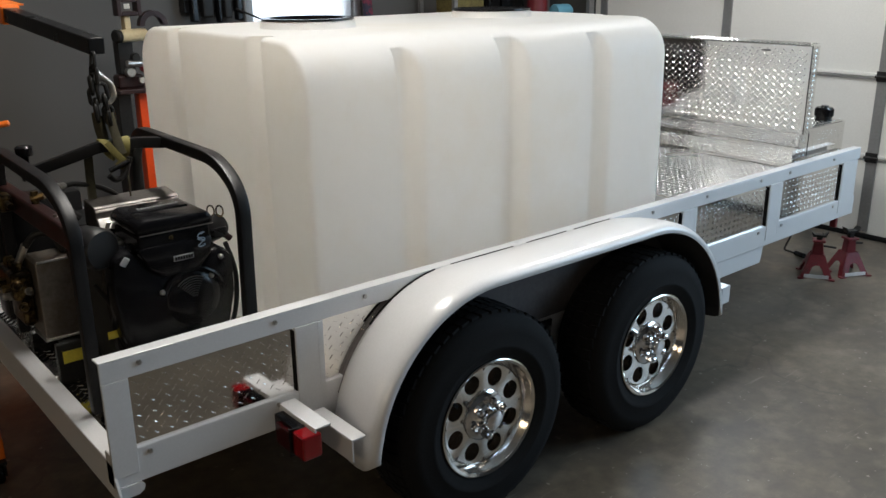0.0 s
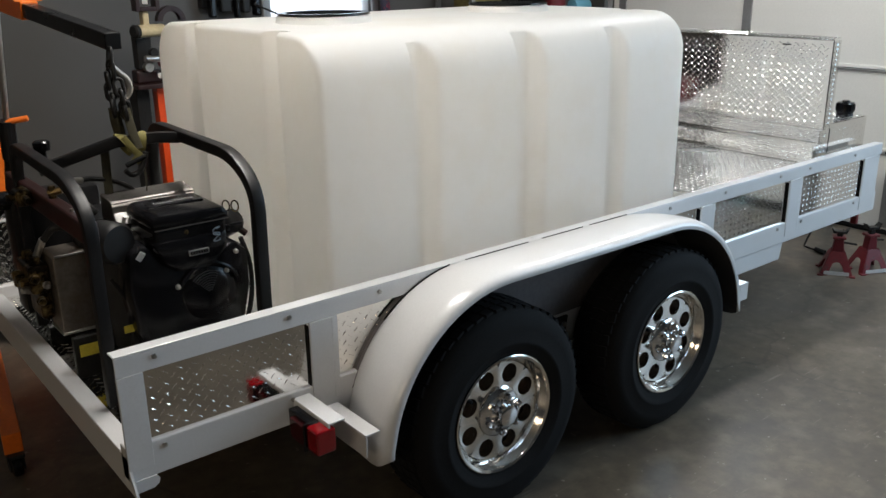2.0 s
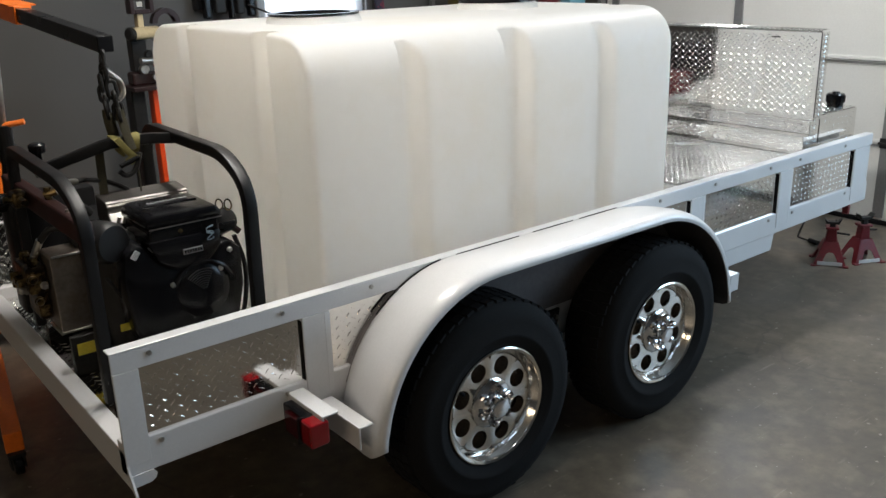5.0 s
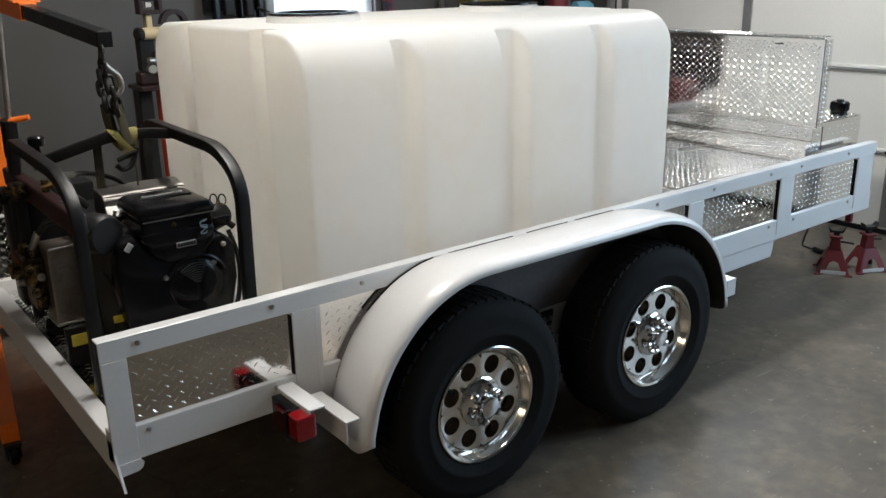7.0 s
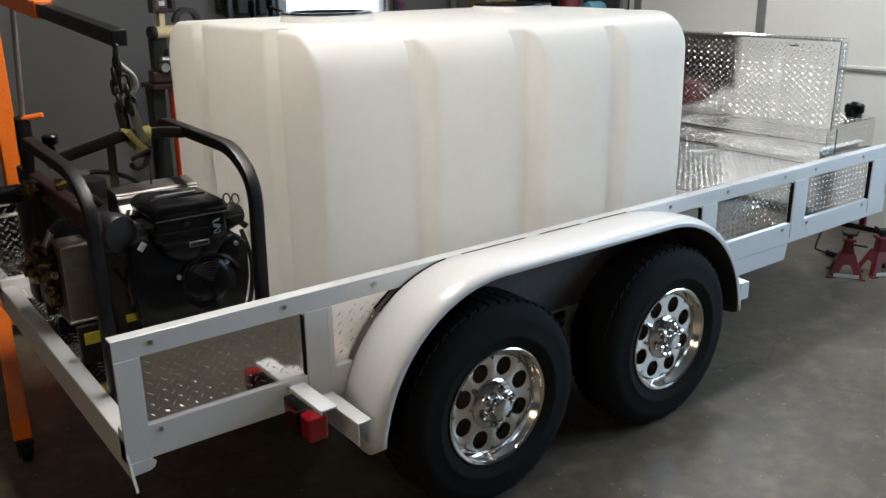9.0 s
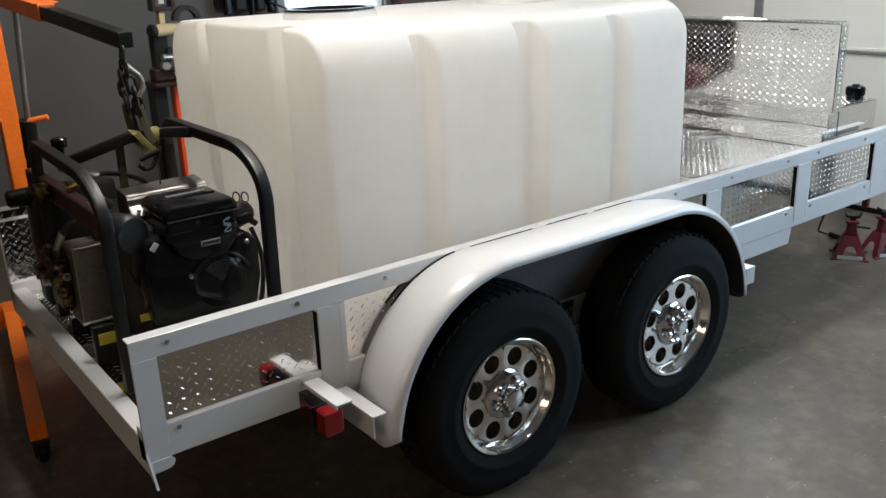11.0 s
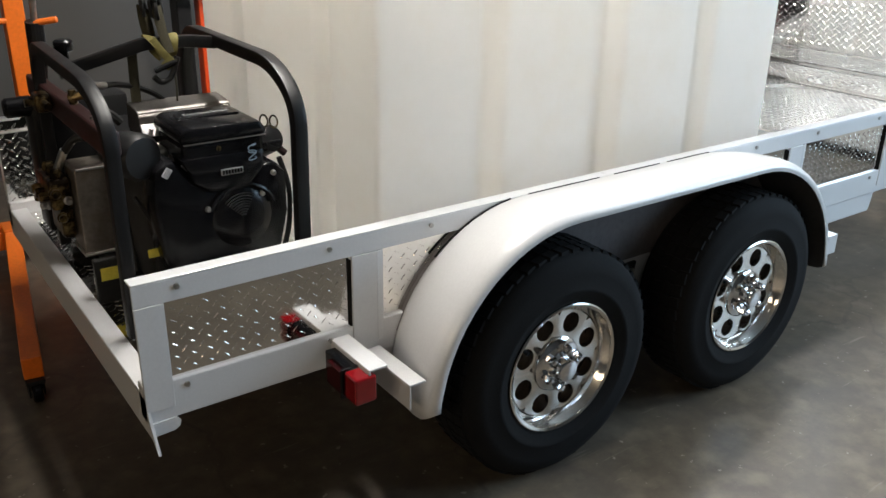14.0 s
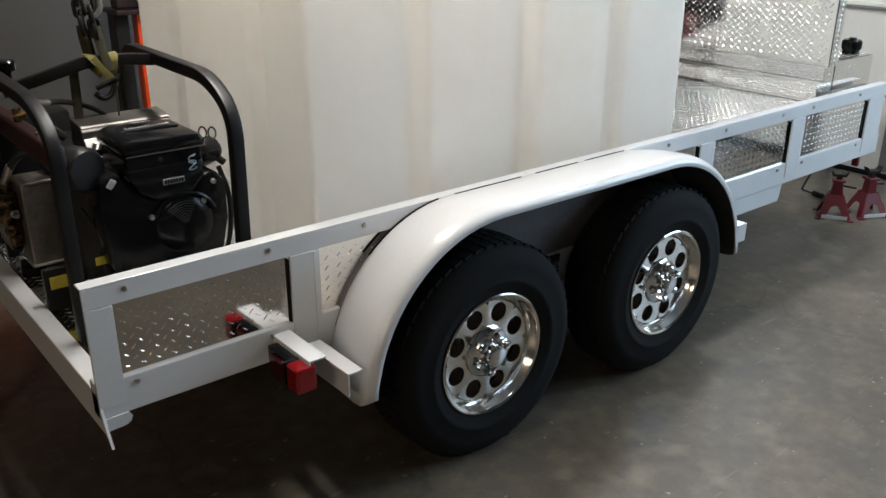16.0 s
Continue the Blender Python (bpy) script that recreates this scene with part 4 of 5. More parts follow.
for k in range(3):
    part("print_bar", box(-0.011, 0.011, -0.003, -0.0018, -0.006 + k * 0.005, -0.004 + k * 0.005, 0, pose(0.227, EY - 0.004, 0.954, 0, -52, 0)), LABEL_GREY, tag)
mark = tube([(0.463 + 0.011 * math.sin(a * 0.9), EY - 0.022, 0.998 - 0.0015 * a + 0.009 * math.sin(a * 0.55)) for a in [0.4 * k for k in range(60)]], 0.0016, 6)
part("scribble_mark", mark, BLUE_MARK, engine, "pale blue hand-drawn mark")

# air cleaner on top: a lidded box with a raised ridge
cleaner = part("air_cleaner", box(0.275, 0.508, 0.375, 0.58, 0.965, 1.022, 0.012), BLACK_PLASTIC, washer, "flat black air cleaner housing")
lid_bm = prism([(0.268, 1.024), (0.515, 1.022), (0.513, 1.045), (0.495, 1.064), (0.29, 1.068), (0.27, 1.052)], 0.225, facing(0, 0.59, 0, "-y"), 0.014)
part("cleaner_lid", lid_bm, BLACK_PLASTIC, cleaner, smooth=35)
part("lid_ridge", prism([(0.30, 0.0), (0.48, 0.0), (0.475, 0.06), (0.31, 0.06)], 0.008, pose(0.0, 0.47, 1.069, 0, 1.0, 0), 0.003), BLACK_PLASTIC, cleaner)
part("rim_trim", box(0.275, 0.51, 0.3625, 0.3645, 1.0215, 1.025), GUARD_STEEL, cleaner, "thin bright trim line")
plate = part("lid_badge", box(0.325, 0.455, 0.485, 0.50, 1.0705, 1.0745, 0.001), LABEL_GREY, cleaner, "silver strip with unreadable lettering")
for k in range(12):
    part("letter_bar", box(0.33 + k * 0.01, 0.336 + k * 0.01, 0.488, 0.497, 1.0742, 1.0752), BLACK_PLASTIC, plate)
part("round_sticker", lathe([(0.0, 0.001), (0.007, 0.001), (0.007, -0.001)], pose(0.375, 0.373, 1.0, 90, 0, 0), 16), BRASS, cleaner)
for x, y in ((0.531, 0.42), (0.552, 0.40)):
    part("wire_loop", tube([(x + 0.012 * math.cos(a), y + 0.004 * math.sin(a), 1.045 + 0.017 * math.sin(a)) for a in [2 * math.pi * k / 14 for k in range(14)]], 0.0025, 6, closed=True), BRASS, washer)
part("oil_filter", lathe([(0.0, 0.0), (0.035, 0.0), (0.04, 0.006), (0.04, 0.07), (0.03, 0.078), (0.0, 0.078)], pose(0.545, 0.50, 0.955, 60, 25, 0), 20), BLACK, washer, smooth=40)
part("coil_pack", box(0.52, 0.585, 0.42, 0.47, 0.955, 0.985, 0.008, pose(0, 0, 0)), BLACK_PLASTIC, washer)
part("pipe_stub", rod((0.57, 0.45, 0.965), (0.60, 0.44, 0.935), 0.011), MAROON, washer)
part("dip_hose", tube(rounded([(0.575, 0.43, 0.93), (0.60, 0.42, 0.84), (0.595, 0.42, 0.72), (0.555, 0.41, 0.62)], 0.08, 5), 0.008, 8), RUBBER_HOSE, washer, smooth=40)
part("drain_cock", rod((0.56, 0.40, 0.61), (0.60, 0.39, 0.60), 0.012), STEEL, washer)

# muffler under a folded steel guard
guard = part("muffler_guard", prism([(0.66, 0.985), (0.66, 1.04), (0.674, 1.056), (0.765, 1.066), (0.775, 0.985)], 0.28, facing(0.252, 0, 0, "+x"), 0.003), GUARD_STEEL, washer, "folded steel muffler guard")
part("guard_edge", box(0.0, 0.278, -0.0035, 0.0035, -0.002, 0.002, 0.001, pose(0.253, 0.668, 1.0515, 40, 0, 0)), GUARD_STEEL, guard, "bright bent edge")
part("heat_plate", box(-0.033, 0.035, -0.018, 0.02, -0.003, 0.003, 0.002, pose(0.285, 0.642, 1.003, 58, 0, 0)), STEEL, guard, "bright heat shield plate")
part("muffler", lathe([(0.0, 0.0), (0.05, 0.0), (0.06, 0.01), (0.06, 0.25), (0.05, 0.26), (0.0, 0.26)], pose(0.26, 0.75, 0.95, 0, 90, 0), 24), BLACK_STEEL, washer, smooth=40)
for k in range(4):
    part("manifold_stud", rod((0.262 + 0.02 * k, 0.60, 1.0), (0.265 + 0.02 * k, 0.585, 1.025), 0.006, 8), BOLT, washer)
part("choke_wire", tube([(0.285 + 0.016 * math.cos(a), 0.575, 1.035 + 0.012 * math.sin(a)) for a in [math.pi * k / 8 for k in range(9)]], 0.0022, 6), STEEL, washer)

# drum-shaped intake filter, gear drive and pump
part("intake_drum", lathe([(0.0, -0.045), (0.05, -0.045), (0.062, -0.036), (0.064, 0.036), (0.055, 0.05), (0.0, 0.054)], pose(0.163, 0.45, 0.995, 90, 0, 20), 28), MATT_BLACK, washer, smooth=40)
part("carburettor", box(0.2, 0.28, 0.50, 0.6, 0.9, 0.985, 0.012), STEEL, washer, "grey cast carburettor")
part("throttle_link", rod((0.21, 0.46, 0.97), (0.29, 0.45, 0.925), 0.004, 6), STEEL, washer)
for k, (a, b) in enumerate((((0.19, 0.44, 0.93), (0.205, 0.42, 0.70)), ((0.155, 0.45, 0.88), (0.215, 0.43, 0.76)), ((0.14, 0.5, 0.86), (0.14, 0.46, 0.66)))):
    part("control_rod", rod(a, b, 0.006, 8), BLACK_STEEL, washer)
case = part("belt_guard", prism([(0.095, 0.585), (0.255, 0.585), (0.255, 0.852), (0.247, 0.86), (0.103, 0.86), (0.095, 0.852)], 0.13, facing(0, 0.98, 0, "-y"), 0.004), GALV, washer, "dull galvanised steel drive guard")
part("guard_lip", box(0.1, 0.252, 0.845, 0.852, 0.853, 0.861, 0.002), ALU_DULL, case, "bright folded lip")
part("guard_foot", box(0.09, 0.262, 0.84, 0.98, 0.578, 0.585, 0.002), ALU_DULL, case, "bright folded foot")
part("label_plate", box(0.06, 0.16, 0.604, 0.63, BED + 0.002, 0.655, 0.004), BLACK_STEEL, washer)
part("warning_label", box(0.075, 0.135, 0.6, 0.6035, 0.59, 0.63, 0.001), YELLOW_TAG, washer, "yellow warning label with unreadable print")
part("warning_label", box(0.17, 0.215, 0.435, 0.438, 0.70, 0.725, 0.001), YELLOW_TAG, washer, "yellow warning label with unreadable print")
pump = part("pump", box(-0.045, 0.02, 0.55, 0.72, 0.80, 0.90, 0.012), BRASS, washer, "oily brass pump head")
for k in range(3):
    part("valve_cap", lathe([(0.0, 0.03), (0.013, 0.03), (0.017, 0.022), (0.017, 0.0)], pose(-0.015, 0.575 + 0.05 * k, 0.898), 6), BRASS, pump)
    part("inlet_cap", lathe([(0.0, 0.03), (0.013, 0.03), (0.017, 0.022), (0.017, 0.0)], pose(-0.043, 0.575 + 0.05 * k, 0.845, 0, -90, 0), 6), BRASS, pump)
for k, (x, y, z, r) in enumerate(((-0.05, 0.60, 0.81, 0.012), (-0.05, 0.68, 0.815, 0.014), (-0.03, 0.545, 0.86, 0.015), (0.005, 0.545, 0.83, 0.011), (-0.02, 0.54, 0.78, 0.013))):
    part("port_plug", lathe([(0.0, 0.018), (r * 0.7, 0.018), (r, 0.012), (r, 0.0), (r * 1.3, -0.002), (r * 1.3, -0.008), (0.0, -0.008)], pose(x, y, z, 90 if y < 0.56 else 0, 0 if y < 0.56 else -90, 0), 10), (STEEL, BRASS, BRASS, BOLT, BRASS)[k], pump)
part("pump_body", box(-0.02, 0.02, 0.56, 0.71, 0.70, 0.80, 0.012), BRASS, pump)
fitting = part("hose_fitting", rod((-0.01, 0.60, 0.905), (0.02, 0.57, 0.985), 0.013, 10), STEEL, washer)
hose = part("pressure_hose", tube(rounded([(0.02, 0.57, 0.98), (0.05, 0.54, 1.03), (0.10, 0.52, 1.02), (0.13, 0.54, 0.95)], 0.06, 5), 0.012, 10), RUBBER_HOSE, washer, smooth=40)

for ob in (pump, fitting, hose):
    ob.location = (0.073, 0.355, -0.08)

# maroon box beam with fittings, back side
part("coil_beam", box(0.075, 0.12, 0.37, 1.25, 1.018, 1.085, 0.008), MAROON, washer, "dark red box beam")
for y in (0.50, 0.57):
    part("beam_bolt", rod((0.098, y - 0.04, 1.084), (0.098, y - 0.04, 1.093), 0.008, 8), BOLT, washer)
part("unloader", box(0.03, 0.075, 0.9, 0.97, 1.03, 1.085, 0.01), BRASS, washer, "brass unloader valve")
for a, b in (((0.03, 0.93, 1.06), (0.005, 0.93, 1.06)), ((0.052, 0.9, 1.06), (0.052, 0.84, 1.06)), ((0.09, 0.74, 1.1), (0.125, 0.72, 1.11)), ((0.1, 0.735, 1.085), (0.1, 0.735, 1.125))):
    part("brass_fitting", rod(a, b, 0.012, 8), BRASS, washer)
part("gauge_knob", lathe([(0.0, 0.0), (0.012, 0.0), (0.012, 0.02), (0.026, 0.024), (0.028, 0.05), (0.02, 0.056), (0.0, 0.057)], pose(0.128, 0.89, 1.185), 18), BLACK_PLASTIC, washer, "black valve knob", smooth=30)
part("supply_hose", tube(rounded([(0.18, 0.71, 1.132), (0.22, 0.75, 1.126), (0.29, 0.76, 1.108), (0.36, 0.76, 1.07), (0.40, 0.77, 1.0)], 0.08, 5), 0.0085, 8), RUBBER_HOSE, washer, smooth=40)
part("hose_end", rod((0.146, 0.685, 1.14), (0.185, 0.715, 1.131), 0.011, 10), STEEL, washer)
part("low_hose", tube(rounded([(0.12, 0.7, 1.04), (0.17, 0.68, 1.07), (0.205, 0.67, 1.03)], 0.06, 5), 0.013, 8), RUBBER_HOSE, washer, smooth=40)
part("burner_shell", lathe([(0.0, 0.0), (0.11, 0.0), (0.12, 0.01), (0.12, 0.38), (0.11, 0.39), (0.0, 0.39)], pose(0.32, 0.96, 0.565), 32), BLACK, washer, smooth=40)

part("burner_cover", box(0.052, 0.36, 1.125, 1.25, 0.575, 1.016, 0.015), MATT_BLACK, washer, "black sheet-metal burner cover", smooth=40)
part("fan_motor", lathe([(0.0, -0.02), (0.024, -0.02), (0.032, -0.012), (0.034, 0.06), (0.0, 0.06)], pose(0.0, 1.16, 1.0, 0, 90, 0), 18), BLACK_PLASTIC, washer, smooth=40)

# ---------- engine hoist ----------
hoist = thing("engine_hoist", "orange hydraulic engine hoist with a black boom", "engine hoist")
TIP, SLEEVE, HEAD = Vector((0.350, 0.735, 1.549)), Vector((0.306, 1.485, 1.621)), Vector((0.255, 2.36, 1.705))


def beam(a, b, wide, high, bevel=0.004):
    length = (Vector(b) - Vector(a)).length
    d = (Vector(b) - Vector(a)).normalized()
    side = d.cross(Vector((0, 0, 1)))
    side = side.normalized() if side.length > 1e-3 else Vector((1, 0, 0))
    up = side.cross(d)
    m = Matrix((d, side, up)).transposed().to_4x4()
    m.translation = a
    return box(0, length, -wide / 2, wide / 2, -high / 2, high / 2, bevel, m)


part("boom", beam(TIP, SLEEVE + (SLEEVE - TIP) * 0.2, 0.052, 0.052), BLACK, hoist, "black square boom extension")
part("boom_sleeve", beam(SLEEVE, HEAD + (HEAD - SLEEVE) * 0.15, 0.066, 0.068), ORANGE, hoist)
part("sleeve_plate", beam(SLEEVE + Vector((0, 0.0, 0.036)), SLEEVE + Vector((-0.012, 0.2, 0.049)), 0.1, 0.006, 0.001), ORANGE, hoist)
part("mast", beam((0.255, 2.32, 0.10), (0.255, 2.34, 1.70), 0.08, 0.08), ORANGE, hoist)
part("ram_body", rod((0.27, 2.02, 0.98), (0.268, 1.99, 1.15), 0.035, 18), BLACK, hoist)
part("ram_foot", rod((0.265, 2.22, 0.55), (0.27, 2.02, 0.98), 0.03, 16), BLACK, hoist)
part("ram_rod", rod((0.268, 1.99, 1.12), (0.275, 1.86, 1.63), 0.013, 12), STEEL, hoist)
part("pump_handle", rod((0.265, 1.98, 1.145), (0.343, 1.93, 1.16), 0.013, 12, bevel=0.003), ORANGE, hoist)
part("base_beam", beam((-0.02, 2.38, 0.13), (0.85, 2.38, 0.13), 0.09, 0.08), ORANGE, hoist)
for (xa, ya), (xb, yb) in (((0.10, 2.36), (-0.09, 1.06)), ((0.70, 2.36), (0.86, 1.06))):
    part("leg", beam((xa, ya, 0.15), (xb, yb, 0.13), 0.065, 0.08), ORANGE, hoist)
    part("leg_pivot", box(xa - 0.045, xa + 0.045, ya - 0.07, ya + 0.06, 0.09, 0.2, 0.008), ORANGE, hoist)
    for x, y in ((xb, yb - 0.0), (xa, ya + 0.05)):
        bm = box(x - 0.03, x + 0.03, y - 0.025, y + 0.025, 0.076, 0.092, 0.003)
        add_box(bm, x - 0.026, x - 0.021, y - 0.02, y + 0.02, 0.03, 0.08)
        add_box(bm, x + 0.021, x + 0.026, y - 0.02, y + 0.02, 0.03, 0.08)
        fork = part("caster_fork", bm, BLACK_STEEL, hoist)
        part("caster_wheel", lathe([(0.0, -0.016), (0.03, -0.016), (0.038, -0.01), (0.038, 0.01), (0.03, 0.016), (0.0, 0.016)], pose(x, y, 0.039, 0, 90, 0), 24), BLACK_PLASTIC, fork)
part("pull_bar", rod((-0.42, 2.3, 1.10), (0.22, 2.3, 1.118), 0.0135, 14, bevel=0.003), ORANGE, hoist)
part("hanging_cord", tube(rounded([(-0.3, 2.28, 1.088), (-0.1, 2.27, 1.02), (0.1, 2.27, 1.03), (0.215, 2.29, 1.20), (0.15, 2.3, 1.45)], 0.1, 5), 0.005, 8), RUBBER_HOSE, hoist, smooth=40)
part("mast_brace", beam((0.16, 2.36, 0.2), (0.245, 2.34, 0.75), 0.04, 0.03), ORANGE, hoist)


def chain_link(a, b, r, turn, mat, parent, name="chain_link", wide=0.55):
    a, b = Vector(a), Vector(b)
    d, half = b - a, (b - a).length / 2
    m = along(a, b) @ Matrix.Translation((0, 0, half)) @ Matrix.Rotation(radians(turn), 4, "Z")
    w = half * wide
    loop = [m @ Vector((w * math.cos(t), 0, (half - w) * (1 if math.sin(t) > 0 else -1) + w * math.sin(t))) for t in [2 * math.pi * k / 18 + 0.01 for k in range(18)]]
    return part(name, tube(loop, r, 8, closed=True, up=(0.3, 0.9, 0.1)), mat, parent, smooth=50)


chain = thing("lifting_chain", "dark steel chain and hooks hanging from the hoist boom", "chain")
chain_link((0.365, 0.735, 1.53), (0.358, 0.735, 1.475), 0.006, 0, BLACK_STEEL, chain)
chain_link((0.36, 0.735, 1.49), (0.36, 0.735, 1.43), 0.007, 80, BLACK_STEEL, chain)
hook = rounded([(0.362, 0.735, 1.475), (0.382, 0.735, 1.452), (0.408, 0.735, 1.43), (0.414, 0.735, 1.39), (0.392, 0.735, 1.372)], 0.025, 4)
part("hook", tube(hook, 0.011, 10), STEEL, chain, "grey steel hook", smooth=50)
for k in range(3):
    z = 1.455 - 0.034 * k
    chain_link((0.345 + 0.004 * k, 0.735, z), (0.348 + 0.004 * k, 0.735, z - 0.052), 0.0065, 85 if k % 2 else 10, BLACK_STEEL, chain)
for k in range(3):
    z = 1.435 - 0.036 * k
    chain_link((0.372 + 0.006 * k, 0.725, z), (0.377 + 0.006 * k, 0.725, z - 0.056), 0.0065, 10 if k % 2 else 85, BLACK_STEEL, chain)
for a, b in (((0.35, 0.735, 1.375), (0.355, 0.735, 1.315)), ((0.385, 0.725, 1.355), (0.39, 0.725, 1.30))):
    chain_link(a, b, 0.007, 20, BLACK_STEEL, chain, "end_ring", 0.7)
chain.location.x = -0.03

sling = thing("lifting_sling", "frayed olive webbing sling round the lift bar", "sling")
sling.location.x = -0.016


def strap(name, points, wide, mat, up=(0, 0, 1)):
    part(name, tube(points, wide, 10, flat=0.16, up=up), mat, sling, smooth=50)


strap("webbing_leg", rounded([(0.336, 0.735, 1.345), (0.338, 0.738, 1.30), (0.352, 0.742, 1.235)], 0.03, 4), 0.014, OLD_WEB, (0.2, 1, 0))
strap("webbing_leg", rounded([(0.345, 0.728, 1.33), (0.352, 0.73, 1.29), (0.36, 0.735, 1.235)], 0.03, 4), 0.012, OLD_WEB, (-0.5, 1, 0))
strap("webbing_leg", rounded([(0.372, 0.72, 1.34), (0.376, 0.705, 1.28), (0.388, 0.69, 1.21)], 0.03, 4), 0.014, OLD_WEB, (0.1, 1, 0))
strap("webbing_leg", rounded([(0.382, 0.73, 1.33), (0.388, 0.72, 1.28), (0.394, 0.71, 1.22)], 0.03, 4), 0.012, OLD_WEB, (-0.6, 1, 0))
for x, dx, wide in ((0.338, 0.035, 0.016), (0.408, -0.012, 0.015)):
    loop = [(x + dx * (0.5 - 0.5 * math.sin(a)), 0.72 + 0.024 * math.cos(a), 1.235 + 0.024 * math.sin(a) - (0.012 if math.sin(a) < -0.3 else 0)) for a in [2 * math.pi * n / 18 for n in range(18)]]
    part("webbing_wrap", tube(loop, wide, 10, closed=True, flat=0.14, up=(0, 0.3, 1)), YELLOW, sling, smooth=50)
strap("webbing_fold", rounded([(0.342, 0.692, 1.252), (0.358, 0.684, 1.225), (0.376, 0.682, 1.20), (0.392, 0.684, 1.185)], 0.02, 4), 0.011, YELLOW, (0, 1, 0.2))
strap("webbing_knot", rounded([(0.366, 0.68, 1.172), (0.38, 0.676, 1.184), (0.40, 0.676, 1.178)], 0.012, 4), 0.016, YELLOW, (0, 1, 0.2))
strap("loose_end", rounded([(0.392, 0.682, 1.17), (0.396, 0.68, 1.12), (0.394, 0.682, 1.07)], 0.02, 3), 0.003, OLD_WEB, (0, 1, 0))
part("shackle", tube(rounded([(0.333, 0.68, 1.148), (0.35, 0.68, 1.128), (0.378, 0.68, 1.136), (0.392, 0.68, 1.16), (0.406, 0.68, 1.20)], 0.02, 4), 0.009, 10), BLACK_STEEL, sling, smooth=50)
part("shackle_pin", rod((0.335, 0.672, 1.165), (0.40, 0.672, 1.188), 0.008, 10), BLACK, sling)

# ---------- jack stands ----------
def jack_stand(x, y, turn, height):
    t = thing("jack_stand", "worn red steel jack stand on the floor", "jack stand", pose(x, y, 0, 0, 0, turn) @ Matrix.Scale(0.8, 4), group="jack stands")
    foot, top, zt = 0.108, 0.045, 0.17
    lean = math.degrees(math.atan2(foot - top, zt))
    tall = math.hypot(foot - top, zt)
    for k in range(4):
        m = Matrix.Rotation(radians(90 * k), 4, "Z") @ pose(0, -foot, 0, 90 - lean, 0, 0)
        outline = [(-foot, 0.0), (-foot + 0.045, 0.0), (-0.03, 0.5 * tall), (-0.012, 0.56 * tall), (0.012, 0.56 * tall), (0.03, 0.5 * tall), (foot - 0.045, 0.0), (foot, 0.0), (top, tall), (-top, tall)]
        part("side_plate", prism(outline, 0.005, m, 0.001), RED, t)
        sx, sy = ((-1, -1), (1, -1), (1, 1), (-1, 1))[k]
        part("foot_pad", box(sx * foot - 0.02, sx * foot + 0.02, sy * foot - 0.02, sy * foot + 0.02, 0.0, 0.01, 0.002), RED, t)
    part("neck", prism([(-0.042, 0.0), (0.042, 0.0), (0.03, 0.11), (-0.03, 0.11)], 0.064, pose(0, 0.032, zt - 0.01, 90, 0, 0), 0.008), RED, t)
    part("collar", box(-0.045, 0.045, -0.045, 0.045, zt + 0.09, zt + 0.108, 0.006), RED, t)
    part("tie_plate", box(-0.085, 0.085, -0.112, -0.108, 0.008, 0.035, 0.001), LABEL, t, "pale worn label strip")
    col = part("column", box(-0.018, 0.018, -0.018, 0.018, 0.12, height - 0.03, 0.004), BLACK_STEEL, t)
    for k in range(6):
        part("ratchet_tooth", box(0.017, 0.025, -0.012, 0.012, zt + 0.11 + k * 0.009, zt + 0.115 + k * 0.009, 0.002), BLACK_STEEL, col)
    part("saddle", prism([(-0.062, 0.045), (-0.045, 0.0), (0.045, 0.0), (0.062, 0.045), (0.035, 0.018), (-0.035, 0.018)], 0.055, pose(0, 0.0275, height - 0.035, 90, 0, 0), 0.003), BLACK_STEEL, t)
    part("handle", rod((0.03, 0, zt + 0.06), (0.125, 0.02, zt + 0.045), 0.008, 8), BLACK_STEEL, t)
    return t


jack_stand(4.24, 0.235, -58, 0.335)
jack_stand(4.42, 0.135, -28, 0.35)

cable = thing("power_cable", "black trailer cable with a plug lying on the floor", "cable")
part("cord", tube(rounded([(3.63, 0.06, 0.46), (3.95, 0.25, 0.33), (4.3, 0.47, 0.11), (4.52, 0.59, 0.012), (4.5, 0.5, 0.012)], 0.12, 6), 0.006, 8), RUBBER_HOSE, cable, smooth=40)
part("plug", rod((4.5, 0.5, 0.016), (4.48, 0.43, 0.016), 0.016, 12), BLACK_PLASTIC, cable)
tail = thing("tail_light", "small dark red tail lamp below the front rail", "tail light")
part("housing", box(3.925, 3.95, 0.005, 0.04, 0.405, 0.458, 0.005), RED, tail)

# ---------- against the back wall ----------
stand = thing("bench_grinder", "cream and dark red bench machine on a pedestal with orange post", "bench grinder")
part("pedestal", box(1.19, 1.27, 2.98, 3.1, 0.02, 1.12, 0.006), BLACK_STEEL, stand)
part("foot", box(1.10, 1.45, 2.88, 3.2, 0.0, 0.03, 0.006), BLACK_STEEL, stand)
part("post", box(1.315, 1.385, 2.98, 3.06, 0.03, 1.10, 0.004), ORANGE_RED, stand)
part("shelf", box(1.18, 1.40, 2.9, 3.14, 1.10, 1.125, 0.004), MAROON, stand)
part("vice_body", box(1.21, 1.36, 2.98, 3.08, 1.125, 1.20, 0.012), MAROON, stand)
part("spindle", rod((1.25, 2.93, 1.27), (1.42, 2.95, 1.26), 0.02, 16), STEEL, stand)
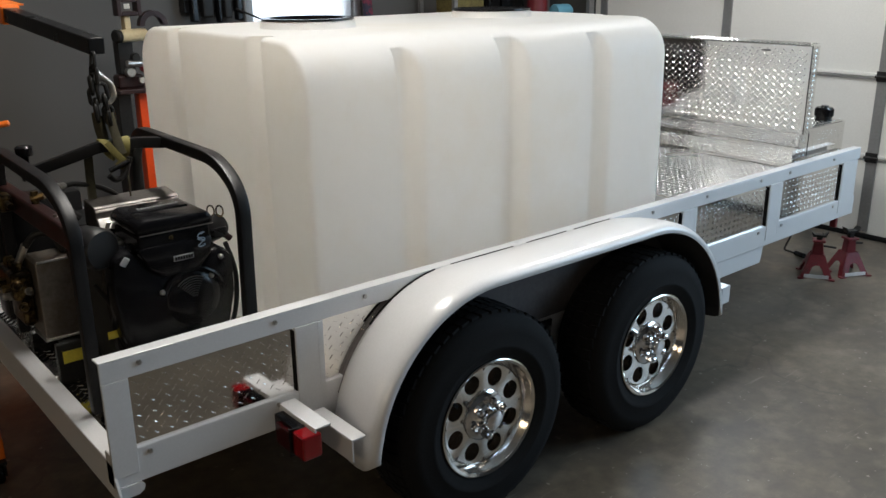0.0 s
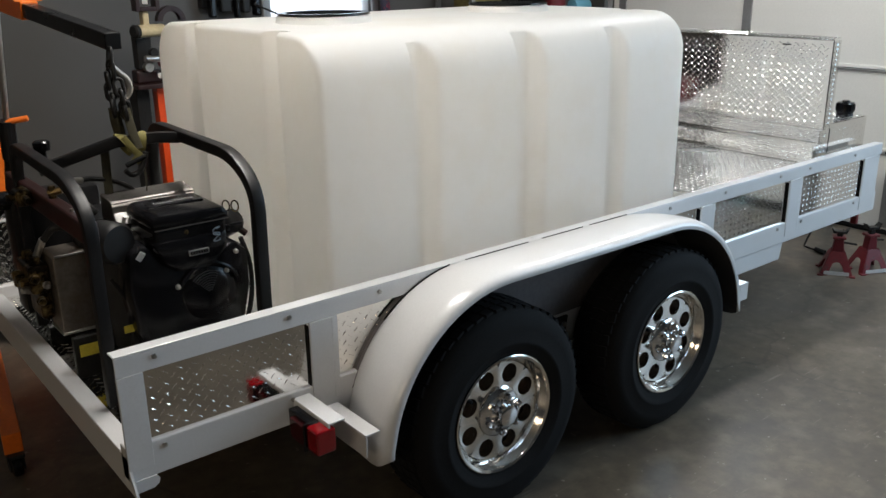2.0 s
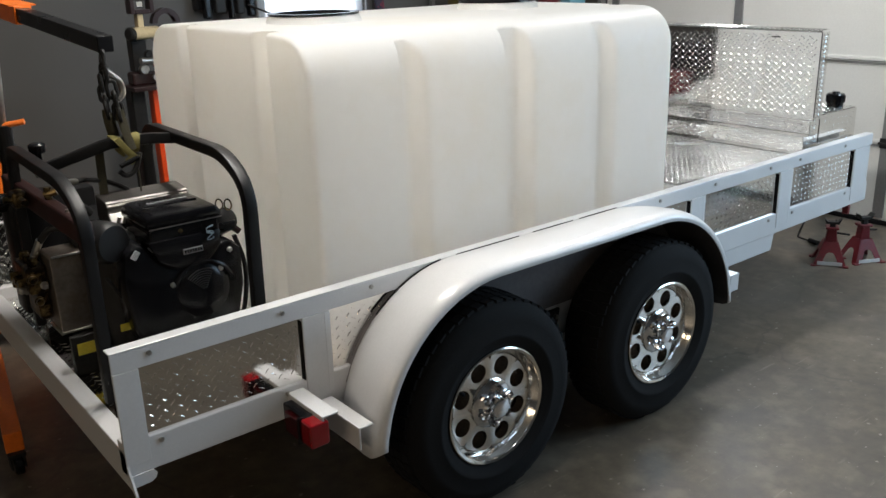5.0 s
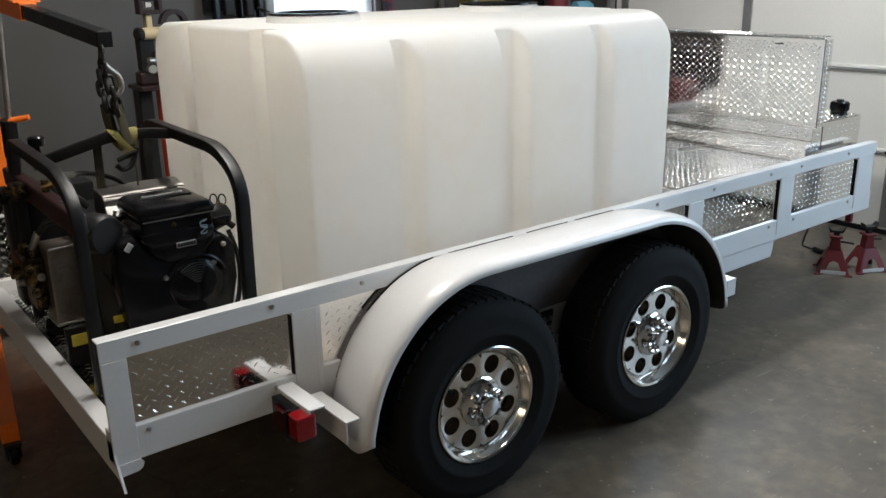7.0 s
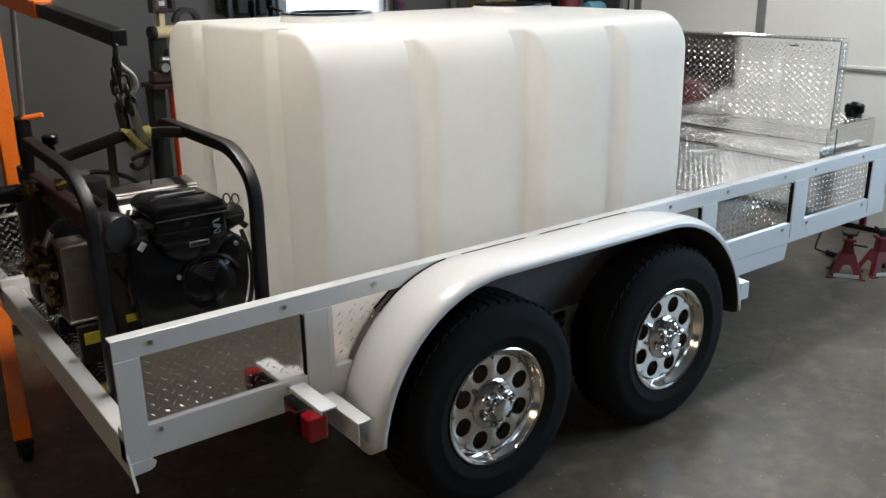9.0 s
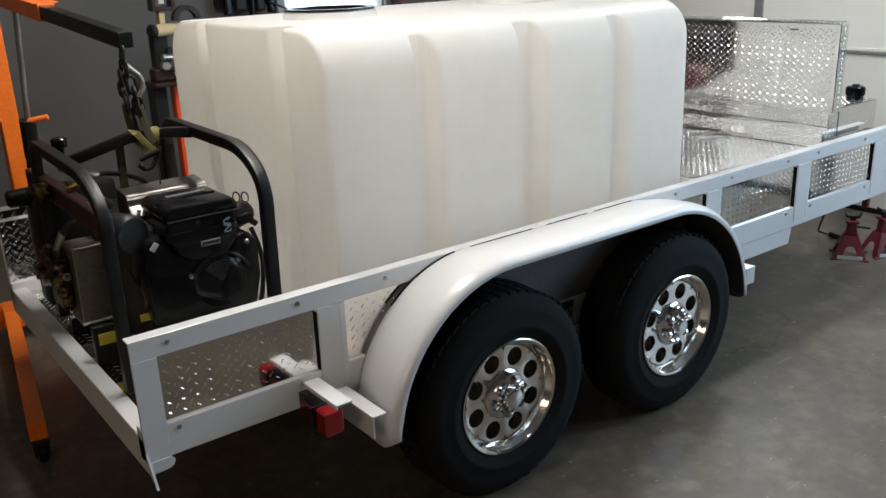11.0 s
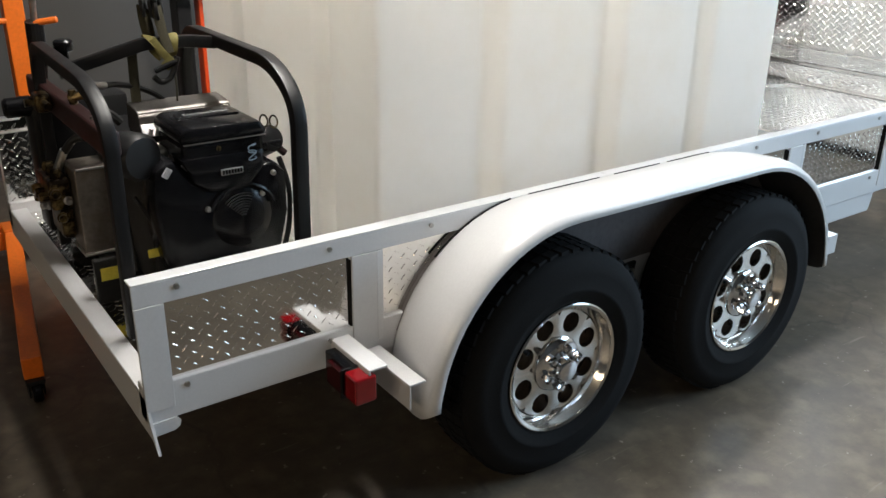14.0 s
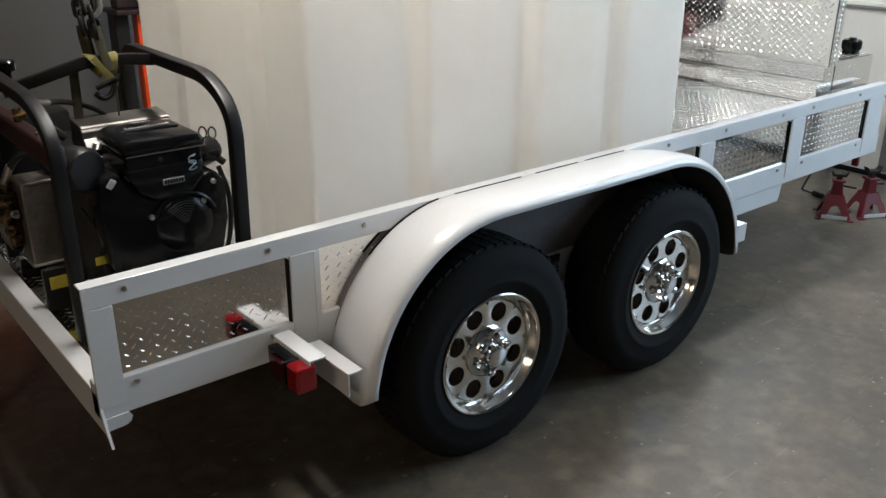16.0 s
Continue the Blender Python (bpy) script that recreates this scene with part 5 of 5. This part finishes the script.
for k, (x, z, r) in enumerate(((1.27, 1.22, 0.03), (1.31, 1.30, 0.028), (1.36, 1.24, 0.03), (1.33, 1.17, 0.022))):
    part("knob", lathe([(0.0, 0.03), (r * 0.8, 0.03), (r, 0.02), (r, 0.0)], pose(x, 2.96, z, 90, 0, 0), 18), (STEEL, BLACK_STEEL, RED, CHROME)[k], stand)
part("column", box(1.24, 1.33, 3.02, 3.1, 1.2, 1.40, 0.006), BLACK_STEEL, stand)
part("motor", lathe([(0.0, 0.0), (0.028, 0.0), (0.036, 0.008), (0.036, 0.2), (0.03, 0.21), (0.0, 0.21)], pose(1.225, 2.98, 1.42, 0, 90, 20), 24), CREAM, stand, "cream enamel motor", smooth=40)
part("motor_cap", lathe([(0.0, -0.012), (0.03, -0.012), (0.039, -0.004), (0.039, 0.02), (0.036, 0.022)], pose(1.225, 2.98, 1.42, 0, 90, 20), 24), BLACK_STEEL, stand)
part("neck", box(1.29, 1.325, 3.0, 3.06, 1.45, 1.53, 0.005), CREAM, stand)
frame_bm = box(1.25, 1.275, 2.98, 3.06, 1.53, 1.63, 0.004)
add_box(frame_bm, 1.365, 1.39, 2.98, 3.06, 1.53, 1.63, 0.004)
add_box(frame_bm, 1.275, 1.365, 2.98, 3.06, 1.53, 1.555, 0.004)
add_box(frame_bm, 1.275, 1.365, 2.98, 3.06, 1.605, 1.63, 0.004)
part("switch_frame", frame_bm, MAROON, stand)
part("switch_plate", box(1.30, 1.34, 3.02, 3.03, 1.565, 1.60, 0.003), CHROME, stand)
part("wheel_guard", lathe([(0.055, -0.025), (0.085, -0.025), (0.085, 0.025), (0.055, 0.025)], pose(1.46, 3.02, 1.47, 90, 0, 0), 24, 180), MAROON, stand)

cart = thing("tool_cart", "dark steel tool cabinet with an orange base", "tool cabinet")
part("carcass", box(-0.75, 0.19, 3.27, 3.7, 0.27, 0.92, 0.008), BLACK_STEEL, cart)
for k in range(4):
    d = part("drawer", box(-0.72, 0.16, 3.255, 3.27, 0.29 + k * 0.155, 0.435 + k * 0.155, 0.004), BLACK, cart)
    part("pull", box(-0.6, 0.05, 3.242, 3.255, 0.405 + k * 0.155, 0.42 + k * 0.155, 0.003), BLACK_STEEL, d)
for z in (0.135, 0.178):
    part("base_rail", box(-0.78, 0.2, 3.24, 3.72, z, z + 0.038, 0.008), ORANGE_RED, cart, "orange painted base rail")
part("plinth", box(-0.74, 0.16, 3.3, 3.7, 0.216, 0.27, 0.004), BLACK_STEEL, cart)
for x in (-0.7, 0.05):
    part("caster_stem", box(x - 0.02, x + 0.02, 3.5, 3.54, 0.09, 0.136), BLACK_STEEL, cart)
    part("wheel", lathe([(0.0, -0.02), (0.05, -0.02), (0.058, -0.012), (0.058, 0.012), (0.05, 0.02), (0.0, 0.02)], pose(x, 3.52, 0.06, 0, 90, 0), 20), BLACK_PLASTIC, cart)

# hidden behind the tank; added for the red patch mirrored in the lid
chest = thing("tool_chest", "unseen red metal chest on a black stand, mirrored in the lid", "tool chest")
part("stand", box(2.06, 2.24, 1.97, 2.25, 0.0, 0.68, 0.01), BLACK_STEEL, chest)
part("body", box(2.05, 2.26, 1.95, 2.27, 0.681, 0.84, 0.008), RED, chest)
part("lid", box(2.048, 2.262, 1.948, 2.272, 0.842, 0.9, 0.012), RED, chest)
part("latch", box(2.12, 2.18, 1.935, 1.948, 0.81, 0.87, 0.003), CHROME, chest)

# strips of the curtain
folds = random.Random(5)
edge = DX0
while edge < DX1 - 0.01:
    w = min(folds.uniform(0.10, 0.17), DX1 - edge)
    bm = prism([(edge, WY1 + 0.03), (edge + w * 0.5, WY1 + 0.03 - folds.uniform(0.004, 0.02)), (edge + w, WY1 + 0.03), (edge + w, WY1 + 0.035), (edge, WY1 + 0.035)], DZ - 0.03, pose(0, 0, 0.02))
    part("strip", bm, CURTAIN, doorway)
    edge += w
part("daylight_board", box(DX0 - 0.1, DX1 + 0.1, WY1 + 0.3, WY1 + 0.32, 0, DZ + 0.1), OUTSIDE, doorway)

rack = thing("wall_rack", "black wall rack hung with dark tools", "tool rack")
part("board", box(1.95, 2.38, 3.66, 3.74, 1.5, 1.95, 0.006), BLACK, rack)
for k, (x, w, low) in enumerate(((1.98, 0.05, 1.44), (2.06, 0.08, 1.47), (2.17, 0.03, 1.43), (2.22, 0.06, 1.46), (2.31, 0.05, 1.44))):
    part("hung_tool", box(x, x + w, 3.6, 3.66, low, 1.6, 0.012), BLACK_STEEL if k % 2 else BLACK_PLASTIC, rack)
part("bent_rod", tube([(2.30, 3.6, 1.52), (2.40, 3.55, 1.47), (2.48, 3.5, 1.43)], 0.007, 8), BLACK_STEEL, rack)
part("rod_end", rod((2.47, 3.5, 1.435), (2.50, 3.49, 1.425), 0.014, 10), MAROON, rack)
part("conduit", rod((2.44, 3.73, 0.0), (2.44, 3.73, 2.6), 0.015, 10), DOOR_GREY, rack)

jacket = thing("hanging_jacket", "dark blue and red checked jacket hanging on the wall", "jacket")
bm = tube(rounded([(3.46, 3.70, 1.75), (3.47, 3.68, 1.5), (3.49, 3.68, 1.2), (3.5, 3.7, 0.95)], 0.1, 4), 0.06, 12, flat=0.5)
part("body", bm, material("dark_check_cloth", (0.03, 0.03, 0.05), 0.85, scale=9, vary=0.6, stain=(0.2, 0.03, 0.06), stain_scale=16, stain_low=0.5, stain_high=0.55), jacket, smooth=60)

shelf = thing("storage_shelf", "dark steel storage shelf with mixed goods", "shelf")
for x in (4.0, 5.05):
    for y in (3.25, 3.68):
        part("upright", box(x, x + 0.035, y, y + 0.035, 0.0, 2.0, 0.003), DOOR_GREY, shelf)
for z in (0.3, 0.85, 1.35, 1.9):
    part("board", box(4.0, 5.09, 3.24, 3.72, z, z + 0.03, 0.003), BLACK_STEEL, shelf)


def carton(x, w, y, z, h, mat, label, name="storage_box"):
    t = thing(name, label, "box")
    part("body", box(x, x + w, y, y + 0.25, z, z + h, 0.008), mat, t)
    part("lid", box(x - 0.004, x + w + 0.004, y - 0.004, y + 0.254, z + h - 0.03, z + h + 0.004, 0.006), mat, t)


carton(4.06, 0.30, 3.3, 1.382, 0.17, OLIVE, "olive box of mixed yellow-green goods on the shelf")
carton(4.42, 0.12, 3.3, 1.382, 0.3, BLACK, "black upright box on the shelf")
carton(4.57, 0.12, 3.3, 1.382, 0.32, BLACK_PLASTIC, "black upright box on the shelf")
carton(4.70, 0.12, 3.3, 1.382, 0.28, BLACK, "black upright box on the shelf")
bottle = thing("gas_cylinder", "red gas cylinder standing by the door", "gas cylinder")
part("body", lathe([(0.0, 0.0), (0.075, 0.0), (0.085, 0.012), (0.085, 1.6), (0.07, 1.68), (0.03, 1.73), (0.0, 1.73)], pose(4.72, 3.05, 0.0), 28), RED, bottle, smooth=40)
part("valve", rod((4.72, 3.05, 1.72), (4.72, 3.05, 1.80), 0.02, 12), BRASS, bottle)
locker = thing("steel_cabinet", "dark grey steel cabinet in the corner", "cabinet")
part("body", box(4.86, 5.19, 2.93, 3.2, 0.0, 1.36, 0.008), GREY_WALL, locker)
part("door", box(4.88, 5.17, 2.915, 2.93, 0.05, 1.33, 0.004), GREY_WALL, locker)
jug = thing("blue_jug", "light blue plastic jug on the steel cabinet", "jug")
part("body", lathe([(0.0, 0.0), (0.055, 0.0), (0.06, 0.01), (0.06, 0.16), (0.045, 0.19), (0.02, 0.2), (0.0, 0.2)], pose(4.90, 3.03, 1.42, 0, 90, 0), 24), BLUE, jug, smooth=40)
part("cradle", box(4.92, 5.08, 2.99, 3.07, 1.361, 1.375, 0.003), BLACK_STEEL, jug)
